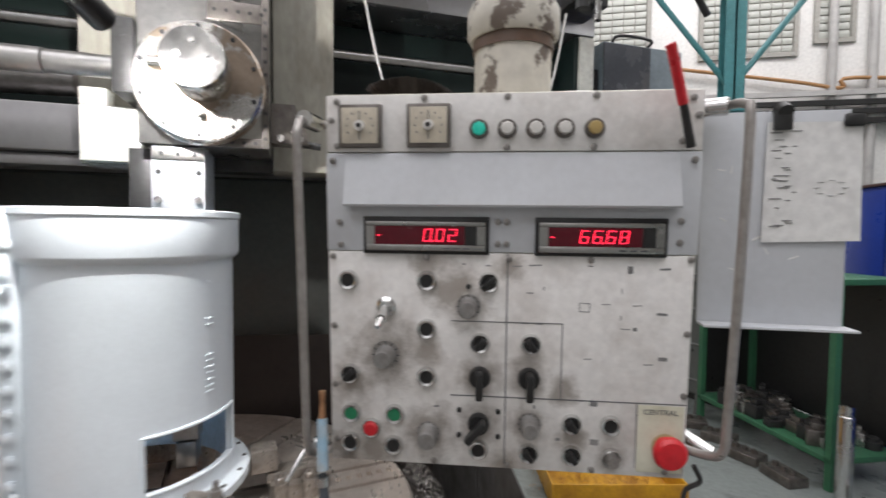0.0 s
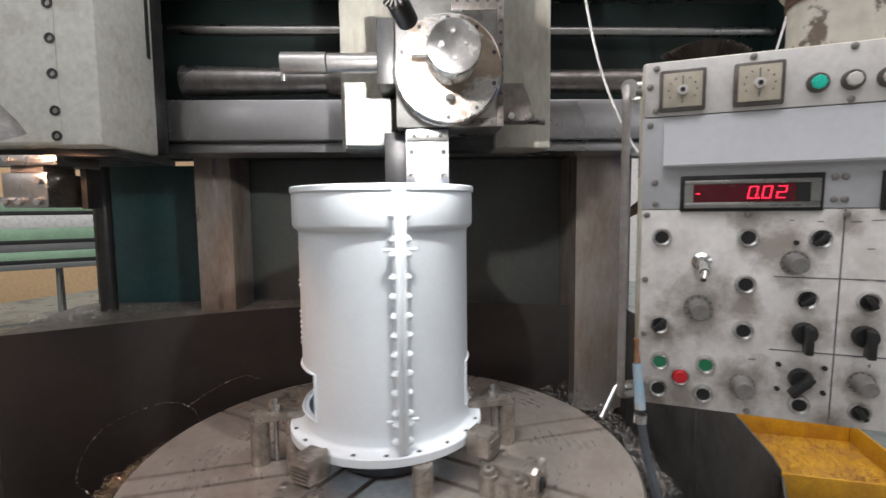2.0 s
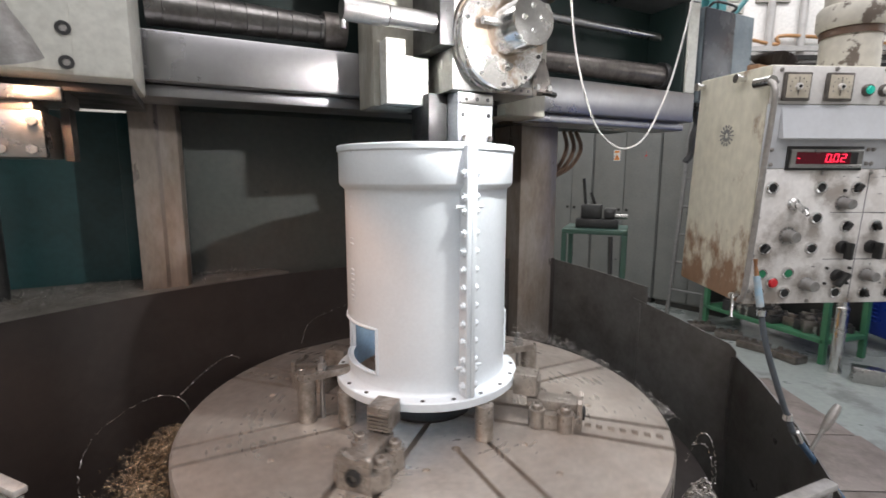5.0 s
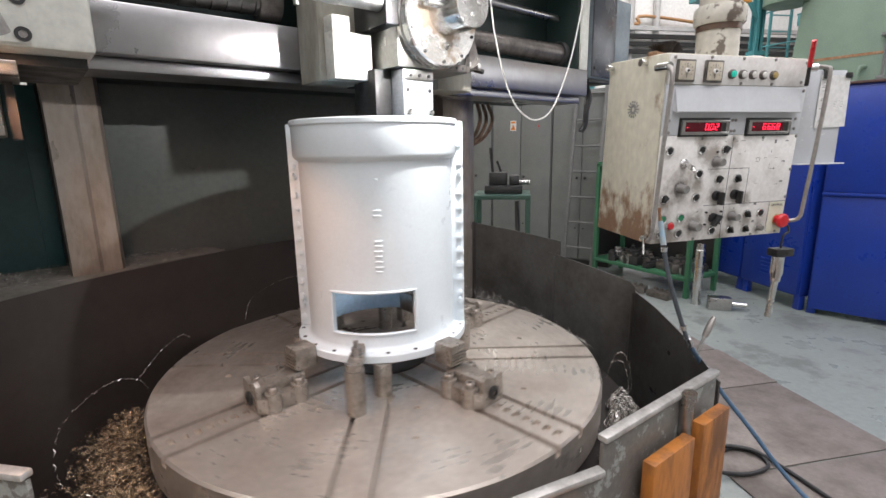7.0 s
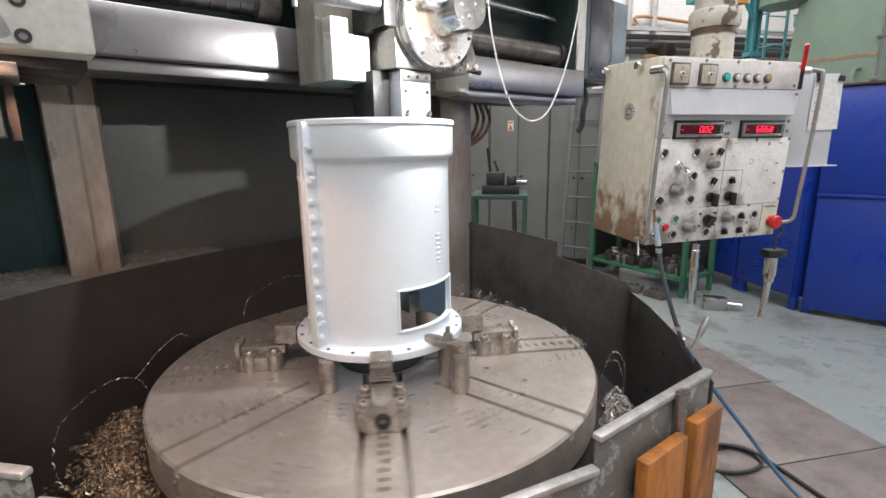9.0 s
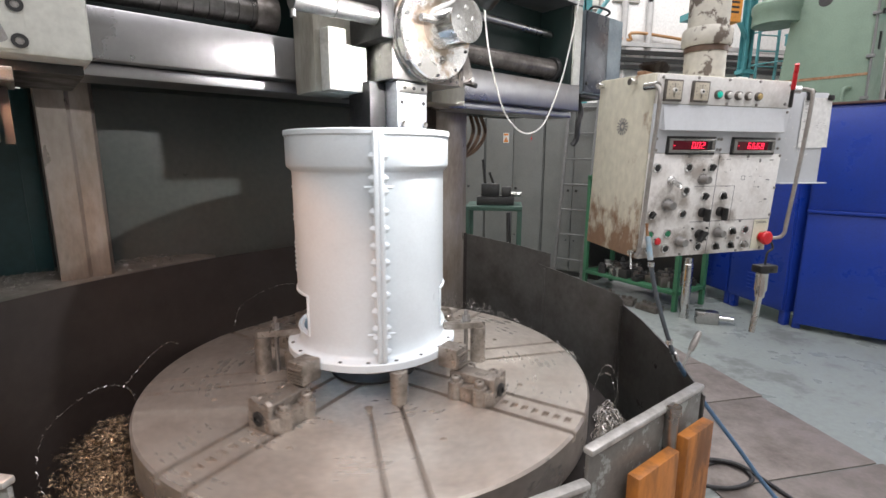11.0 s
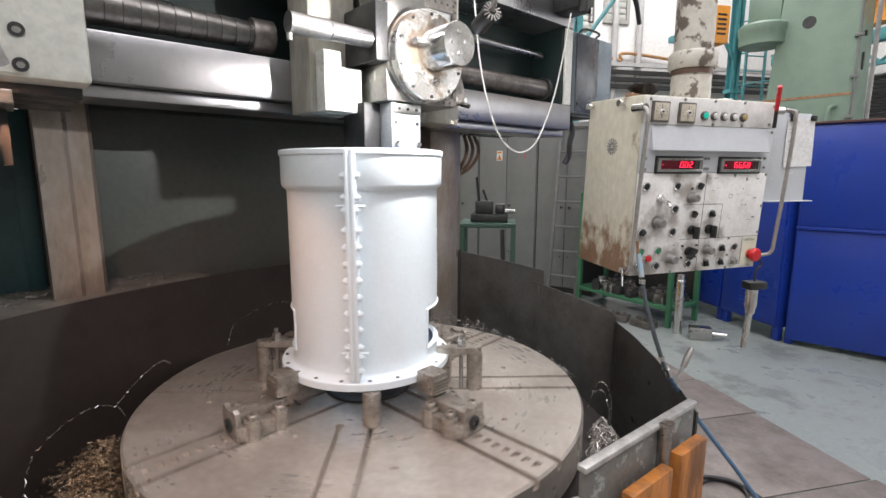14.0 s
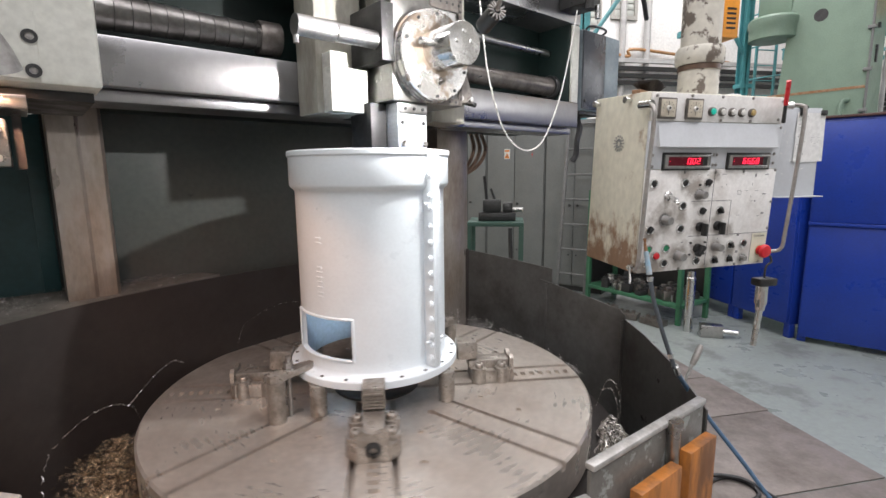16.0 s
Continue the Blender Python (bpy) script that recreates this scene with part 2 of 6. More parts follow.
BROWNPIPE = material("brown_pipe_paint", (0.38, 0.20, 0.08), 0.5, scale=4)

COLUMN = material("worn_column_steel", (0.34, 0.30, 0.27), 0.38, metal=0.5, spots=(0.20, 0.15, 0.11), amount=0.8, scale=5, fine=60, bump=0.05, stretch=(1, 1, 0.35))
LADDERGREY = material("ladder_grey", (0.15, 0.15, 0.147), 0.5, scale=8)

RIMSTEEL = material("worn_rim_steel", (0.62, 0.61, 0.59), 0.45, metal=0.6, spots=(0.34, 0.32, 0.30), amount=0.7, scale=12, fine=60, bump=0.08)
BRISTLE = material("dark_bristle", (0.035, 0.025, 0.02), 0.7, scale=30)

OLDPALE = material("grimy_pale_paint", (0.36, 0.35, 0.30), 0.4, spots=(0.15, 0.13, 0.10), amount=0.75, scale=5, fine=50, edge=(0.46, 0.68), bump=0.05, stretch=(1, 1, 0.35))
HOSEGREY = material("grey_hose", (0.085, 0.10, 0.115), 0.45, scale=20)
# black of the disc that darkens the table inside the casting
CENTRESHADE = material("centre_shade_black", (0.02, 0.019, 0.018), 0.45, spots=(0.05, 0.045, 0.04), amount=0.5, scale=12)
COVERSTEEL = material("oily_cover_steel", (0.26, 0.25, 0.24), 0.36, metal=0.9, spots=(0.11, 0.10, 0.09), amount=0.8, scale=7, fine=60)
STOPPLATE = material("faded_yellow_plate", (0.74, 0.74, 0.60), 0.45, spots=(0.50, 0.46, 0.33), amount=0.6, scale=14, fine=90, bump=0.03, speck=0.15)
RESIDUE = material("dusty_pink_residue", (0.55, 0.36, 0.27), 0.7, spots=(0.62, 0.50, 0.36), amount=0.7, scale=9, fine=60, bump=0.2)


def handled(base, name, points, reach, tone):
    """A copy of a plate paint with oily grime round the controls that fingers reach for."""
    m = base.copy()
    m.name = name
    nt = m.node_tree
    b = nt.nodes["Principled BSDF"]
    tc = nt.nodes.new("ShaderNodeTexCoord")
    near = None
    for x, z, w in points:
        d = nt.nodes.new("ShaderNodeVectorMath")
        d.operation = "DISTANCE"
        d.inputs[1].default_value = (x, -0.004, z)
        nt.links.new(tc.outputs["Object"], d.inputs[0])
        k = nt.nodes.new("ShaderNodeMath")
        k.operation = "DIVIDE"
        k.inputs[1].default_value = w
        nt.links.new(d.outputs["Value"], k.inputs[0])
        if near is None:
            near = k.outputs[0]
        else:
            mn = nt.nodes.new("ShaderNodeMath")
            mn.operation = "MINIMUM"
            nt.links.new(near, mn.inputs[0])
            nt.links.new(k.outputs[0], mn.inputs[1])
            near = mn.outputs[0]
    ns = nt.nodes.new("ShaderNodeTexNoise")
    ns.inputs["Scale"].default_value, ns.inputs["Detail"].default_value, ns.inputs["Roughness"].default_value = 26, 7, 0.7
    nt.links.new(tc.outputs["Object"], ns.inputs["Vector"])
    far = nt.nodes.new("ShaderNodeMath")
    far.operation = "MULTIPLY_ADD"
    far.inputs[1].default_value, far.inputs[2].default_value = 2.6, -1.3
    nt.links.new(ns.outputs[0], far.inputs[0])
    sub = nt.nodes.new("ShaderNodeMath")
    sub.operation = "SUBTRACT"
    nt.links.new(near, sub.inputs[0])
    nt.links.new(far.outputs[0], sub.inputs[1])
    rg = nt.nodes.new("ShaderNodeMapRange")
    rg.inputs[1].default_value, rg.inputs[2].default_value, rg.inputs[3].default_value, rg.inputs[4].default_value = 0.35, 1.25, reach, 0.0
    nt.links.new(sub.outputs[0], rg.inputs[0])
    mx = nt.nodes.new("ShaderNodeMix")
    mx.data_type = "RGBA"
    mx.inputs[7].default_value = (*tone, 1)
    src = b.inputs["Base Color"].links[0].from_socket
    nt.links.new(src, mx.inputs[6])
    nt.links.new(rg.outputs[0], mx.inputs[0])
    nt.links.new(mx.outputs[2], b.inputs["Base Color"])
    return m


PANEL_LOW = handled(PANEL, "handled_panel_plate", ((0.102, 1.283, 0.060), (0.243, 1.371, 0.038), (0.176, 1.147, 0.050), (0.347, 1.172, 0.034), (0.262, 1.170, 0.036), (0.173, 1.290, 0.030), (0.215, 1.40, 0.045), (0.263, 1.251, 0.036), (0.345, 1.252, 0.036), (0.05, 1.23, 0.040), (0.076, 1.120, 0.045), (0.40, 1.235, 0.026), (0.417, 1.15, 0.026), (0.483, 1.121, 0.026), (0.31, 1.44, 0.028), (0.172, 1.445, 0.028), (0.568, 1.120, 0.030), (0.03, 1.10, 0.04), (0.31, 1.098, 0.03)), 0.72, (0.20, 0.165, 0.13))

# ---- mesh helpers ----
I4 = Matrix.Identity(4)


def add_box(bm, x0, x1, y0, y1, z0, z1, m=I4, bevel=0.0):
    vs = bmesh.ops.create_cube(bm, size=1.0, matrix=m @ Matrix.Translation(((x0 + x1) / 2, (y0 + y1) / 2, (z0 + z1) / 2)) @ Matrix.Diagonal((x1 - x0, y1 - y0, z1 - z0, 1)))["verts"]
    if bevel:
        es = list({e for v in vs for e in v.link_edges})
        bmesh.ops.bevel(bm, geom=es, offset=bevel, segments=2, affect="EDGES", profile=0.5)
    return bm


def add_rod(bm, a, b, r, r2=None, n=16, m=I4):
    a, b = Vector(a), Vector(b)
    d = b - a
    rot = d.to_track_quat("Z", "Y").to_matrix().to_4x4()
    bmesh.ops.create_cone(bm, cap_ends=True, segments=n, radius1=r, radius2=r if r2 is None else r2, depth=d.length, matrix=m @ Matrix.Translation((a + b) / 2) @ rot)
    return bm


def add_lathe(bm, profile, n=48, m=I4, closed=False):
    """Turns (radius, height) pairs about z."""
    rings = []
    for r, z in profile:
        rings.append([bm.verts.new(m @ Vector((r * math.cos(2 * math.pi * i / n), r * math.sin(2 * math.pi * i / n), z))) for i in range(n)])
    pairs = list(zip(rings, rings[1:])) + ([(rings[-1], rings[0])] if closed else [])
    for p, q in pairs:
        for i in range(n):
            bm.faces.new((p[i], p[(i + 1) % n], q[(i + 1) % n], q[i]))
    if not closed:
        if profile[0][0] > 1e-6:
            bm.faces.new(rings[0][::-1])
        if profile[-1][0] > 1e-6:
            bm.faces.new(rings[-1])
    return bm


def add_prism(bm, points, z0, z1, m=I4):
    lo = [bm.verts.new(m @ Vector((x, y, z0))) for x, y in points]
    hi = [bm.verts.new(m @ Vector((x, y, z1))) for x, y in points]
    n = len(points)
    bm.faces.new(lo[::-1])
    bm.faces.new(hi)
    for i in range(n):
        bm.faces.new((lo[i], lo[(i + 1) % n], hi[(i + 1) % n], hi[i]))
    return bm


def add_tube(bm, pts, r, n=8, m=I4):
    """A bent round bar through points."""
    pts = [Vector(p) for p in pts]
    rings = []
    side = None
    for i, p in enumerate(pts):
        d = (pts[min(i + 1, len(pts) - 1)] - pts[max(i - 1, 0)]).normalized()
        if side is None:
            side = d.orthogonal().normalized()
        side = (side - d * side.dot(d)).normalized()
        up = d.cross(side)
        rings.append([bm.verts.new(m @ (p + r * (math.cos(2 * math.pi * k / n) * side + math.sin(2 * math.pi * k / n) * up))) for k in range(n)])
    for p, q in zip(rings, rings[1:]):
        for k in range(n):
            bm.faces.new((p[k], p[(k + 1) % n], q[(k + 1) % n], q[k]))
    bm.faces.new(rings[0][::-1])
    bm.faces.new(rings[-1])
    return bm


def smooth_path(pts, steps=8):
    """Catmull-Rom points through pts."""
    P = [Vector(p) for p in pts]
    P = [2 * P[0] - P[1]] + P + [2 * P[-1] - P[-2]]
    out = []
    for i in range(1, len(P) - 2):
        for k in range(steps):
            t = k / steps
            out.append(0.5 * (2 * P[i] + (P[i + 1] - P[i - 1]) * t + (2 * P[i - 1] - 5 * P[i] + 4 * P[i + 1] - P[i + 2]) * t * t + (3 * P[i] - P[i - 1] - 3 * P[i + 1] + P[i + 2]) * t ** 3))
    return out + [P[-2]]


def mesh_of(name, bm, mat, smooth=True):
    bmesh.ops.recalc_face_normals(bm, faces=bm.faces)
    me = bpy.data.meshes.new(name)
    bm.to_mesh(me)
    bm.free()
    me.materials.append(mat)
    if smooth:
        me.polygons.foreach_set("use_smooth", [True] * len(me.polygons))
        me.set_sharp_from_angle(angle=radians(35))
    return me


def part(name, bm, mat, parent=None, label="", m=None):
    ob = new(name, mesh_of(name, bm, mat))
    if parent is not None:
        ob.parent = parent
    if m is not None:
        ob.matrix_basis = m
    if label:
        ob["label"] = label
    return ob


def thing(name, label, category, m=I4, group="", kind=""):
    ob = new(name)
    ob.empty_display_size = 0.1
    ob.matrix_basis = m
    return tagged(ob, label, category, group, kind)


def B():
    return bmesh.new()


def box(x0, x1, y0, y1, z0, z1, bevel=0.0, m=I4):
    return add_box(B(), x0, x1, y0, y1, z0, z1, m, bevel)


def hexbolt(bm, at, axis, r, h, m=I4):
    a = Vector(at)
    return add_rod(bm, a, a + Vector(axis) * h, r, n=6, m=m)
# ---- the hall ----
part("floor", box(-14, 12, -10, 14, -0.2, 0.0), CONCRETE)
tagged(bpy.data.objects["floor"], "grey-green painted concrete workshop floor, stained", "floor", kind="structure")
wall_n = tagged(part("wall_north", box(-14, 12, 10.5, 10.8, 0, 7.5), WALLWHITE), "white painted far hall wall", "wall", kind="structure")
tagged(part("wall_east", box(11.7, 12, -10, 10.5, 0, 7.5), WALLWHITE), "white painted side hall wall", "wall", kind="structure")
tagged(part("wall_west", box(-14, -13.7, -10, 10.5, 0, 7.5), WALLCREAM), "cream painted side hall wall", "wall", kind="structure")
tagged(part("wall_south", box(-14, 12, -10.3, -10, 0, 7.5), WALLWHITE), "white hall wall behind the operator", "wall", kind="structure")
tagged(part("ceiling", box(-14, 12, -10.3, 10.8, 7.5, 7.7), WALLWHITE), "pale hall ceiling", "ceiling", kind="structure")
tagged(part("wall_partition", box(-9.3, -9.1, -10, 10.5, 0, 3.2), WALLCREAM), "orange-cream low partition wall", "wall", kind="structure")

# ---- machine frame: u along the cross rail, v to the rear ----
MF = Matrix.Translation((-0.148, 1.925, 0)) @ pose(0, 0, 0, 0, 0, 29)
AXIS = (-0.147, 1.865)
TOP = 0.545

lathe = thing("vertical_lathe", "large old vertical turning lathe, green and bare steel", "machine tool", MF)


def column(sign, label):
    """One guide column: a wide face, a chamfer and an inner cheek."""
    bm = B()
    if sign < 0:
        pts = [(-1.03, 0.66), (-0.94, 0.66), (-0.925, 0.675), (-0.86, 0.675), (-0.845, 0.70), (-0.845, 0.905), (-1.03, 0.905)]
    else:
        pts = [(0.90, 0.62), (0.96, 0.60), (1.10, 0.60), (1.20, 0.66), (1.20, 0.905), (0.90, 0.905)]
    add_prism(bm, pts, 0.93 if sign < 0 else 0.4, 1.738)
    return part("column", bm, COLUMN, lathe, label)


column(-1, "worn steel guide column")
column(1, "worn steel guide column")
part("back_panel", box(-1.0598, 1.2, 0.932, 0.97, 0.35, 2.75), BACKGREY, lathe, "grey-green back panel between the columns")
part("side_housing", box(-1.72, -1.06, 0.93, 1.5, 0.0, 1.718), TEAL, lathe, "dark teal painted side housing")
part("cross_rail", box(-2.6, 1.865, 0.52, 0.903, 1.74, 2.75), BEAMGREEN, lathe, "dark green cast cross rail")
part("lower_way", box(-2.6, 1.865, 0.24, 0.518, 1.76, 1.925, 0.006), WAY, lathe, "bright ground lower slideway")
part("way_lip", box(-2.6, 1.865, 0.30, 0.518, 1.715, 1.757, 0.004), WAY, lathe, "lower lip of the slideway")
part("upper_way", box(-2.6, 1.865, 0.24, 0.518, 2.43, 2.62, 0.006), WAY, lathe, "bright ground upper slideway")


def ribbed_cover(u0, u1, r0, r1, z, v):
    """Telescopic steel cover over the feed screw: overlapping rings."""
    bm = B()
    n = max(9, round(abs(u1 - u0) / 0.055))
    for i in range(n):
        a, b = u0 + (u1 - u0) * i / n, u0 + (u1 - u0) * (i + 0.98) / n
        r = r0 + (r1 - r0) * i / n
        add_rod(bm, (a, v, z), (b, v, z), r, r * 0.93, n=28)
    return bm


part("screw_cover", ribbed_cover(-0.92, -0.20, 0.066, 0.052, 2.035, 0.38), COVERSTEEL, lathe, "telescopic spring-steel screw cover")
part("screw_cover", ribbed_cover(1.735, 0.60, 0.062, 0.048, 2.035, 0.38), IRON, lathe, "dark telescopic screw cover")
part("feed_shaft", add_rod(B(), (-2.5, 0.40, 2.26), (1.735, 0.40, 2.26), 0.022), STEEL, lathe, "round feed shaft")

part("rail_end", box(1.765, 1.866, 0.262, 0.517, 1.928, 2.428, 0.004), BEAMGREEN, lathe)
part("end_plate", box(1.785, 1.866, 0.245, 0.261, 1.928, 2.428, 0.004), PALE, lathe, "pale painted rail end plate")
part("cover_collar", add_lathe(B(), [(0.0, 0), (0.074, 0), (0.078, 0.006), (0.078, 0.035), (0.0, 0.035)], 32, pose(1.708, 0.38, 2.035, 0, 90, 0)), DARKIRON, lathe)
part("cover_collar", add_lathe(B(), [(0.0, 0), (0.066, 0), (0.070, 0.006), (0.070, 0.09), (0.0, 0.09)], 32, pose(-0.295, 0.38, 2.035, 0, 90, 0)), IRON, lathe)
part("elevating_shaft", add_rod(B(), (-1.52, 0.71, 0.957), (-1.52, 0.71, 1.72), 0.04, n=20), DARKIRON, lathe, "dark vertical elevating shaft")
part("corner_post", box(-1.10, -1.04, 0.906, 0.929, 0.957, 1.717, 0.003), TEAL, lathe)


# ---- saddle, ram and tool ----
saddle = part("saddle", add_box(add_box(B(), -0.19, 0.02, 0.06, 0.238, 1.70, 2.95, bevel=0.008), 0.40, 0.615, 0.06, 0.238, 1.70, 2.95, bevel=0.008), OLDPALE, lathe, "pale painted saddle casting, chipped")
part("saddle_back", box(0.022, 0.398, 0.12, 0.238, 1.70, 2.95), DARKIRON, lathe)
plate = part("cover_plate", add_box(add_box(B(), -0.165, 0.002, -0.012, 0.058, 1.703, 1.875, bevel=0.003), -0.165, -0.09, -0.012, 0.058, 1.8752, 1.93, bevel=0.003), PALE, lathe, "pale cover plate under the work lamp")
ram = part("ram", box(0.03, 0.395, -0.15, 0.118, 1.745, 2.95, 0.004), STEEL, lathe, "square steel ram housing")


def ring_bolts(cx, cz, v, radius, n, r, h, start=0.0):
    bm = B()
    for k in range(n):
        a = start + 2 * math.pi * k / n
        hexbolt(bm, (cx + radius * math.cos(a), v, cz + radius * math.sin(a)), (0, -1, 0), r, h)
    return bm


flange = part("ram_flange", add_lathe(B(), [(0.0, 0), (0.178, 0), (0.182, 0.004), (0.182, 0.020), (0.177, 0.023), (0.177, 0.055), (0.171, 0.062), (0.0, 0.062)], 72, pose(0.205, -0.152, 1.925, 90, 0, 0)), FLANGE, lathe, "round bright steel flange, partly brown")
for k in range(10):
    a = 2 * math.pi * (k + 0.5) / 10
    part("flange_bolt", add_rod(B(), (0, 0, 0), (0, -0.004, 0), 0.0065, n=12), DARKIRON, flange, m=Matrix.Translation((0.205 + 0.158 * math.cos(a), -0.2142, 1.925 + 0.158 * math.sin(a))))
boss = part("flange_boss", add_lathe(B(), [(0.0, 0), (0.082, 0), (0.082, 0.150), (0.079, 0.155), (0.0, 0.155)], 48, pose(0.215, -0.214, 1.945, 90, 0, 0)), BRIGHT, lathe, "offset steel boss with bolts")
for k, (du, dz) in enumerate(((0.0, 0.042), (-0.036, 0.002), (0.036, 0.008), (0.004, -0.036))):
    part("boss_bolt", add_rod(B(), (0, 0, 0), (0, -0.006, 0), 0.0095, n=6), BRIGHT, boss, m=Matrix.Translation((0.213 + du, -0.369, 1.948 + dz)))
part("spring_stud", add_rod(B(), (0.085, -0.26, 1.955), (0.14, -0.26, 1.955), 0.014, n=16), BRIGHT, lathe)
part("grease_nipple", add_rod(add_rod(B(), (0.21, -0.214, 1.825), (0.21, -0.235, 1.825), 0.016, n=6), (0.21, -0.235, 1.825), (0.21, -0.25, 1.825), 0.009, n=10), BRIGHT, lathe)
# holed edge strips of the ram housing
STRIPSCREW = mesh_of("strip_screw", add_rod(B(), (0, 0, 0), (0, -0.0015, 0), 0.006, n=10), DARKIRON)
for u0, u1, z0, z1 in ((0.375, 0.397, 1.747, 2.30), (0.20, 0.374, 1.747, 1.775), (0.22, 0.374, 2.13, 2.19)):
    strip = part("edge_strip", box(u0, u1, -0.158, -0.152, z0, z1, 0.001), IRON, ram)
    spots = [((u0 + u1) / 2, z0 + 0.03 + 0.04 * k) for k in range(13)] if u1 - u0 < 0.05 else [(u0 + 0.02 + 0.034 * k, (z0 + z1) / 2) for k in range(5)]
    for u, z in spots:
        o = new("strip_screw", STRIPSCREW)
        o.parent, o.matrix_basis = strip, Matrix.Translation((u, -0.158, z))
holder = part("tool_holder", box(0.06, 0.208, -0.138, 0.06, 1.40, 1.742, 0.003), HOLDER, lathe, "pale grey tool holder plate")
part("holder_strip", box(0.064, 0.204, -0.146, -0.139, 1.70, 1.738, 0.002), STEEL, holder)
for k in range(3):
    part("strip_screw", add_rod(B(), (0, 0, 0), (0, -0.003, 0), 0.007, n=12), DARKIRON, holder, m=Matrix.Translation((0.09 + 0.045 * k, -0.146, 1.718)))
for u in (0.080, 0.190):
    part("holder_hole", add_rod(B(), (0, 0, 0), (0, -0.002, 0), 0.008, n=14), DARKIRON, holder, m=Matrix.Translation((u, -0.138, 1.663)))
    part("holder_bolt", add_rod(B(), (0, 0, 0), (0, -0.016, 0), 0.011, n=6), BRIGHT, holder, m=Matrix.Translation((u, -0.138, 1.578)))
part("boring_tool", add_box(add_box(B(), 0.095, 0.172, -0.075, 0.0, 0.80, 1.399, bevel=0.004), 0.105, 0.165, -0.085, 0.01, 0.715, 0.799, bevel=0.004), STEEL, lathe, "square boring tool reaching into the casting")
part("tool_slide", box(-0.02, 0.058, -0.06, 0.10, 1.42, 1.742, 0.003), DARKIRON, lathe, "dark tool slide beside the holder")
bar = part("boring_bar", add_rod(add_rod(B(), (-0.355, -0.125, 1.965), (-0.205, -0.125, 1.965), 0.036, n=32), (-0.2, -0.125, 1.965), (-0.03, -0.125, 1.965), 0.033, n=32), STEEL, lathe, "ground round steel bar")
part("bar_eye", add_rod(B(), (-0.352, -0.125, 1.93), (-0.352, -0.125, 1.905), 0.010, n=12), STEEL, bar)
clampb = part("bar_clamp", box(-0.03, 0.028, -0.17, 0.058, 1.885, 2.10, 0.004), DARKIRON, lathe)
for z in (1.905, 1.95, 2.0, 2.05):
    part("clamp_screw", add_rod(B(), (0, 0, 0), (0, -0.002, 0), 0.006, n=10), DARKIRON, clampb, m=Matrix.Translation((-0.001, -0.1702, z)))
brk = part("side_bracket", add_prism(B(), [(0.398, 1.775), (0.52, 1.775), (0.505, 1.83), (0.475, 1.905), (0.398, 1.905)], -0.10, -0.02, pose(0, 0, 0, 90, 0, 0) @ Matrix.Diagonal((1, 1, -1, 1))), IRON, lathe, "black steel stop bracket")
for u, z in ((0.43, 1.79), (0.49, 1.79)):
    part("bracket_bolt", add_rod(B(), (0, 0, 0), (0, -0.02, 0), 0.012, n=6), BRIGHT, brk, m=Matrix.Translation((u, -0.101, z)))
part("bracket_pin", add_rod(B(), (0.50, -0.07, 1.782), (0.56, -0.07, 1.775), 0.012, n=12), DARKIRON, brk)

# ---- side head on the cross rail ----
head = part("side_head", box(-1.80, -0.925, -0.19, 0.15, 1.685, 2.95, 0.012), PALE, lathe, "pale painted second tool head")
# rear of the head: the shadow on its side is put into the colour
part("head_rear_dark", box(-1.79, -0.93, 0.1505, 0.238, 1.70, 2.95, 0.004), DARKIRON, head, "rear of the head, coloured dark for its shadowed side")
part("head_plate", box(-1.292, -1.05, -0.1935, -0.1905, 1.695, 2.95, 0.001), PALE, head)
for u in (-1.276, -1.064):
    for z in (1.715, 1.795, 1.912, 2.022, 2.13, 2.24):
        s1 = part("socket_screw", add_lathe(B(), [(0.0085, 0.0), (0.0165, 0.0), (0.0165, 0.003), (0.0085, 0.003)], 18, pose(u, -0.1938, z, 90, 0, 0), closed=True), DARKIRON, head)
        part("socket", add_rod(B(), (u, -0.1937, z), (u, -0.1945, z), 0.0080, n=6), SCREWM, s1)
part("side_slot", box(-0.9245, -0.921, 0.10, 0.12, 2.05, 2.95), DARKIRON, head)
part("head_base", box(-1.78, -0.94, -0.10, 0.30, 1.66, 1.684), DARKIRON, head)
tool = part("side_tool_post", box(-1.275, -1.13, -0.165, 0.02, 1.485, 1.60, 0.004), STEEL, lathe, "steel tool post lit warm by its lamp")
part("post_plate", box(-1.285, -1.085, -0.175, 0.04, 1.625, 1.658, 0.003), STEEL, tool)
part("post_neck", box(-1.255, -1.15, -0.15, 0.0, 1.602, 1.624), IRON, tool)
for u, z, rr in ((-1.262, 1.505, 0.012), (-1.215, 1.505, 0.012), (-1.155, 1.505, 0.012), (-1.15, 1.575, 0.012), (-1.235, 1.642, 0.010)):
    part("post_bolt", add_rod(B(), (0, 0, 0), (0, -0.018, 0), rr, n=6), BRIGHT, tool, m=Matrix.Translation((u, -0.166 if z < 1.61 else -0.176, z)))
part("post_arm", box(-1.12, -1.10, -0.02, 0.06, 1.48, 1.66), DARKIRON, tool)

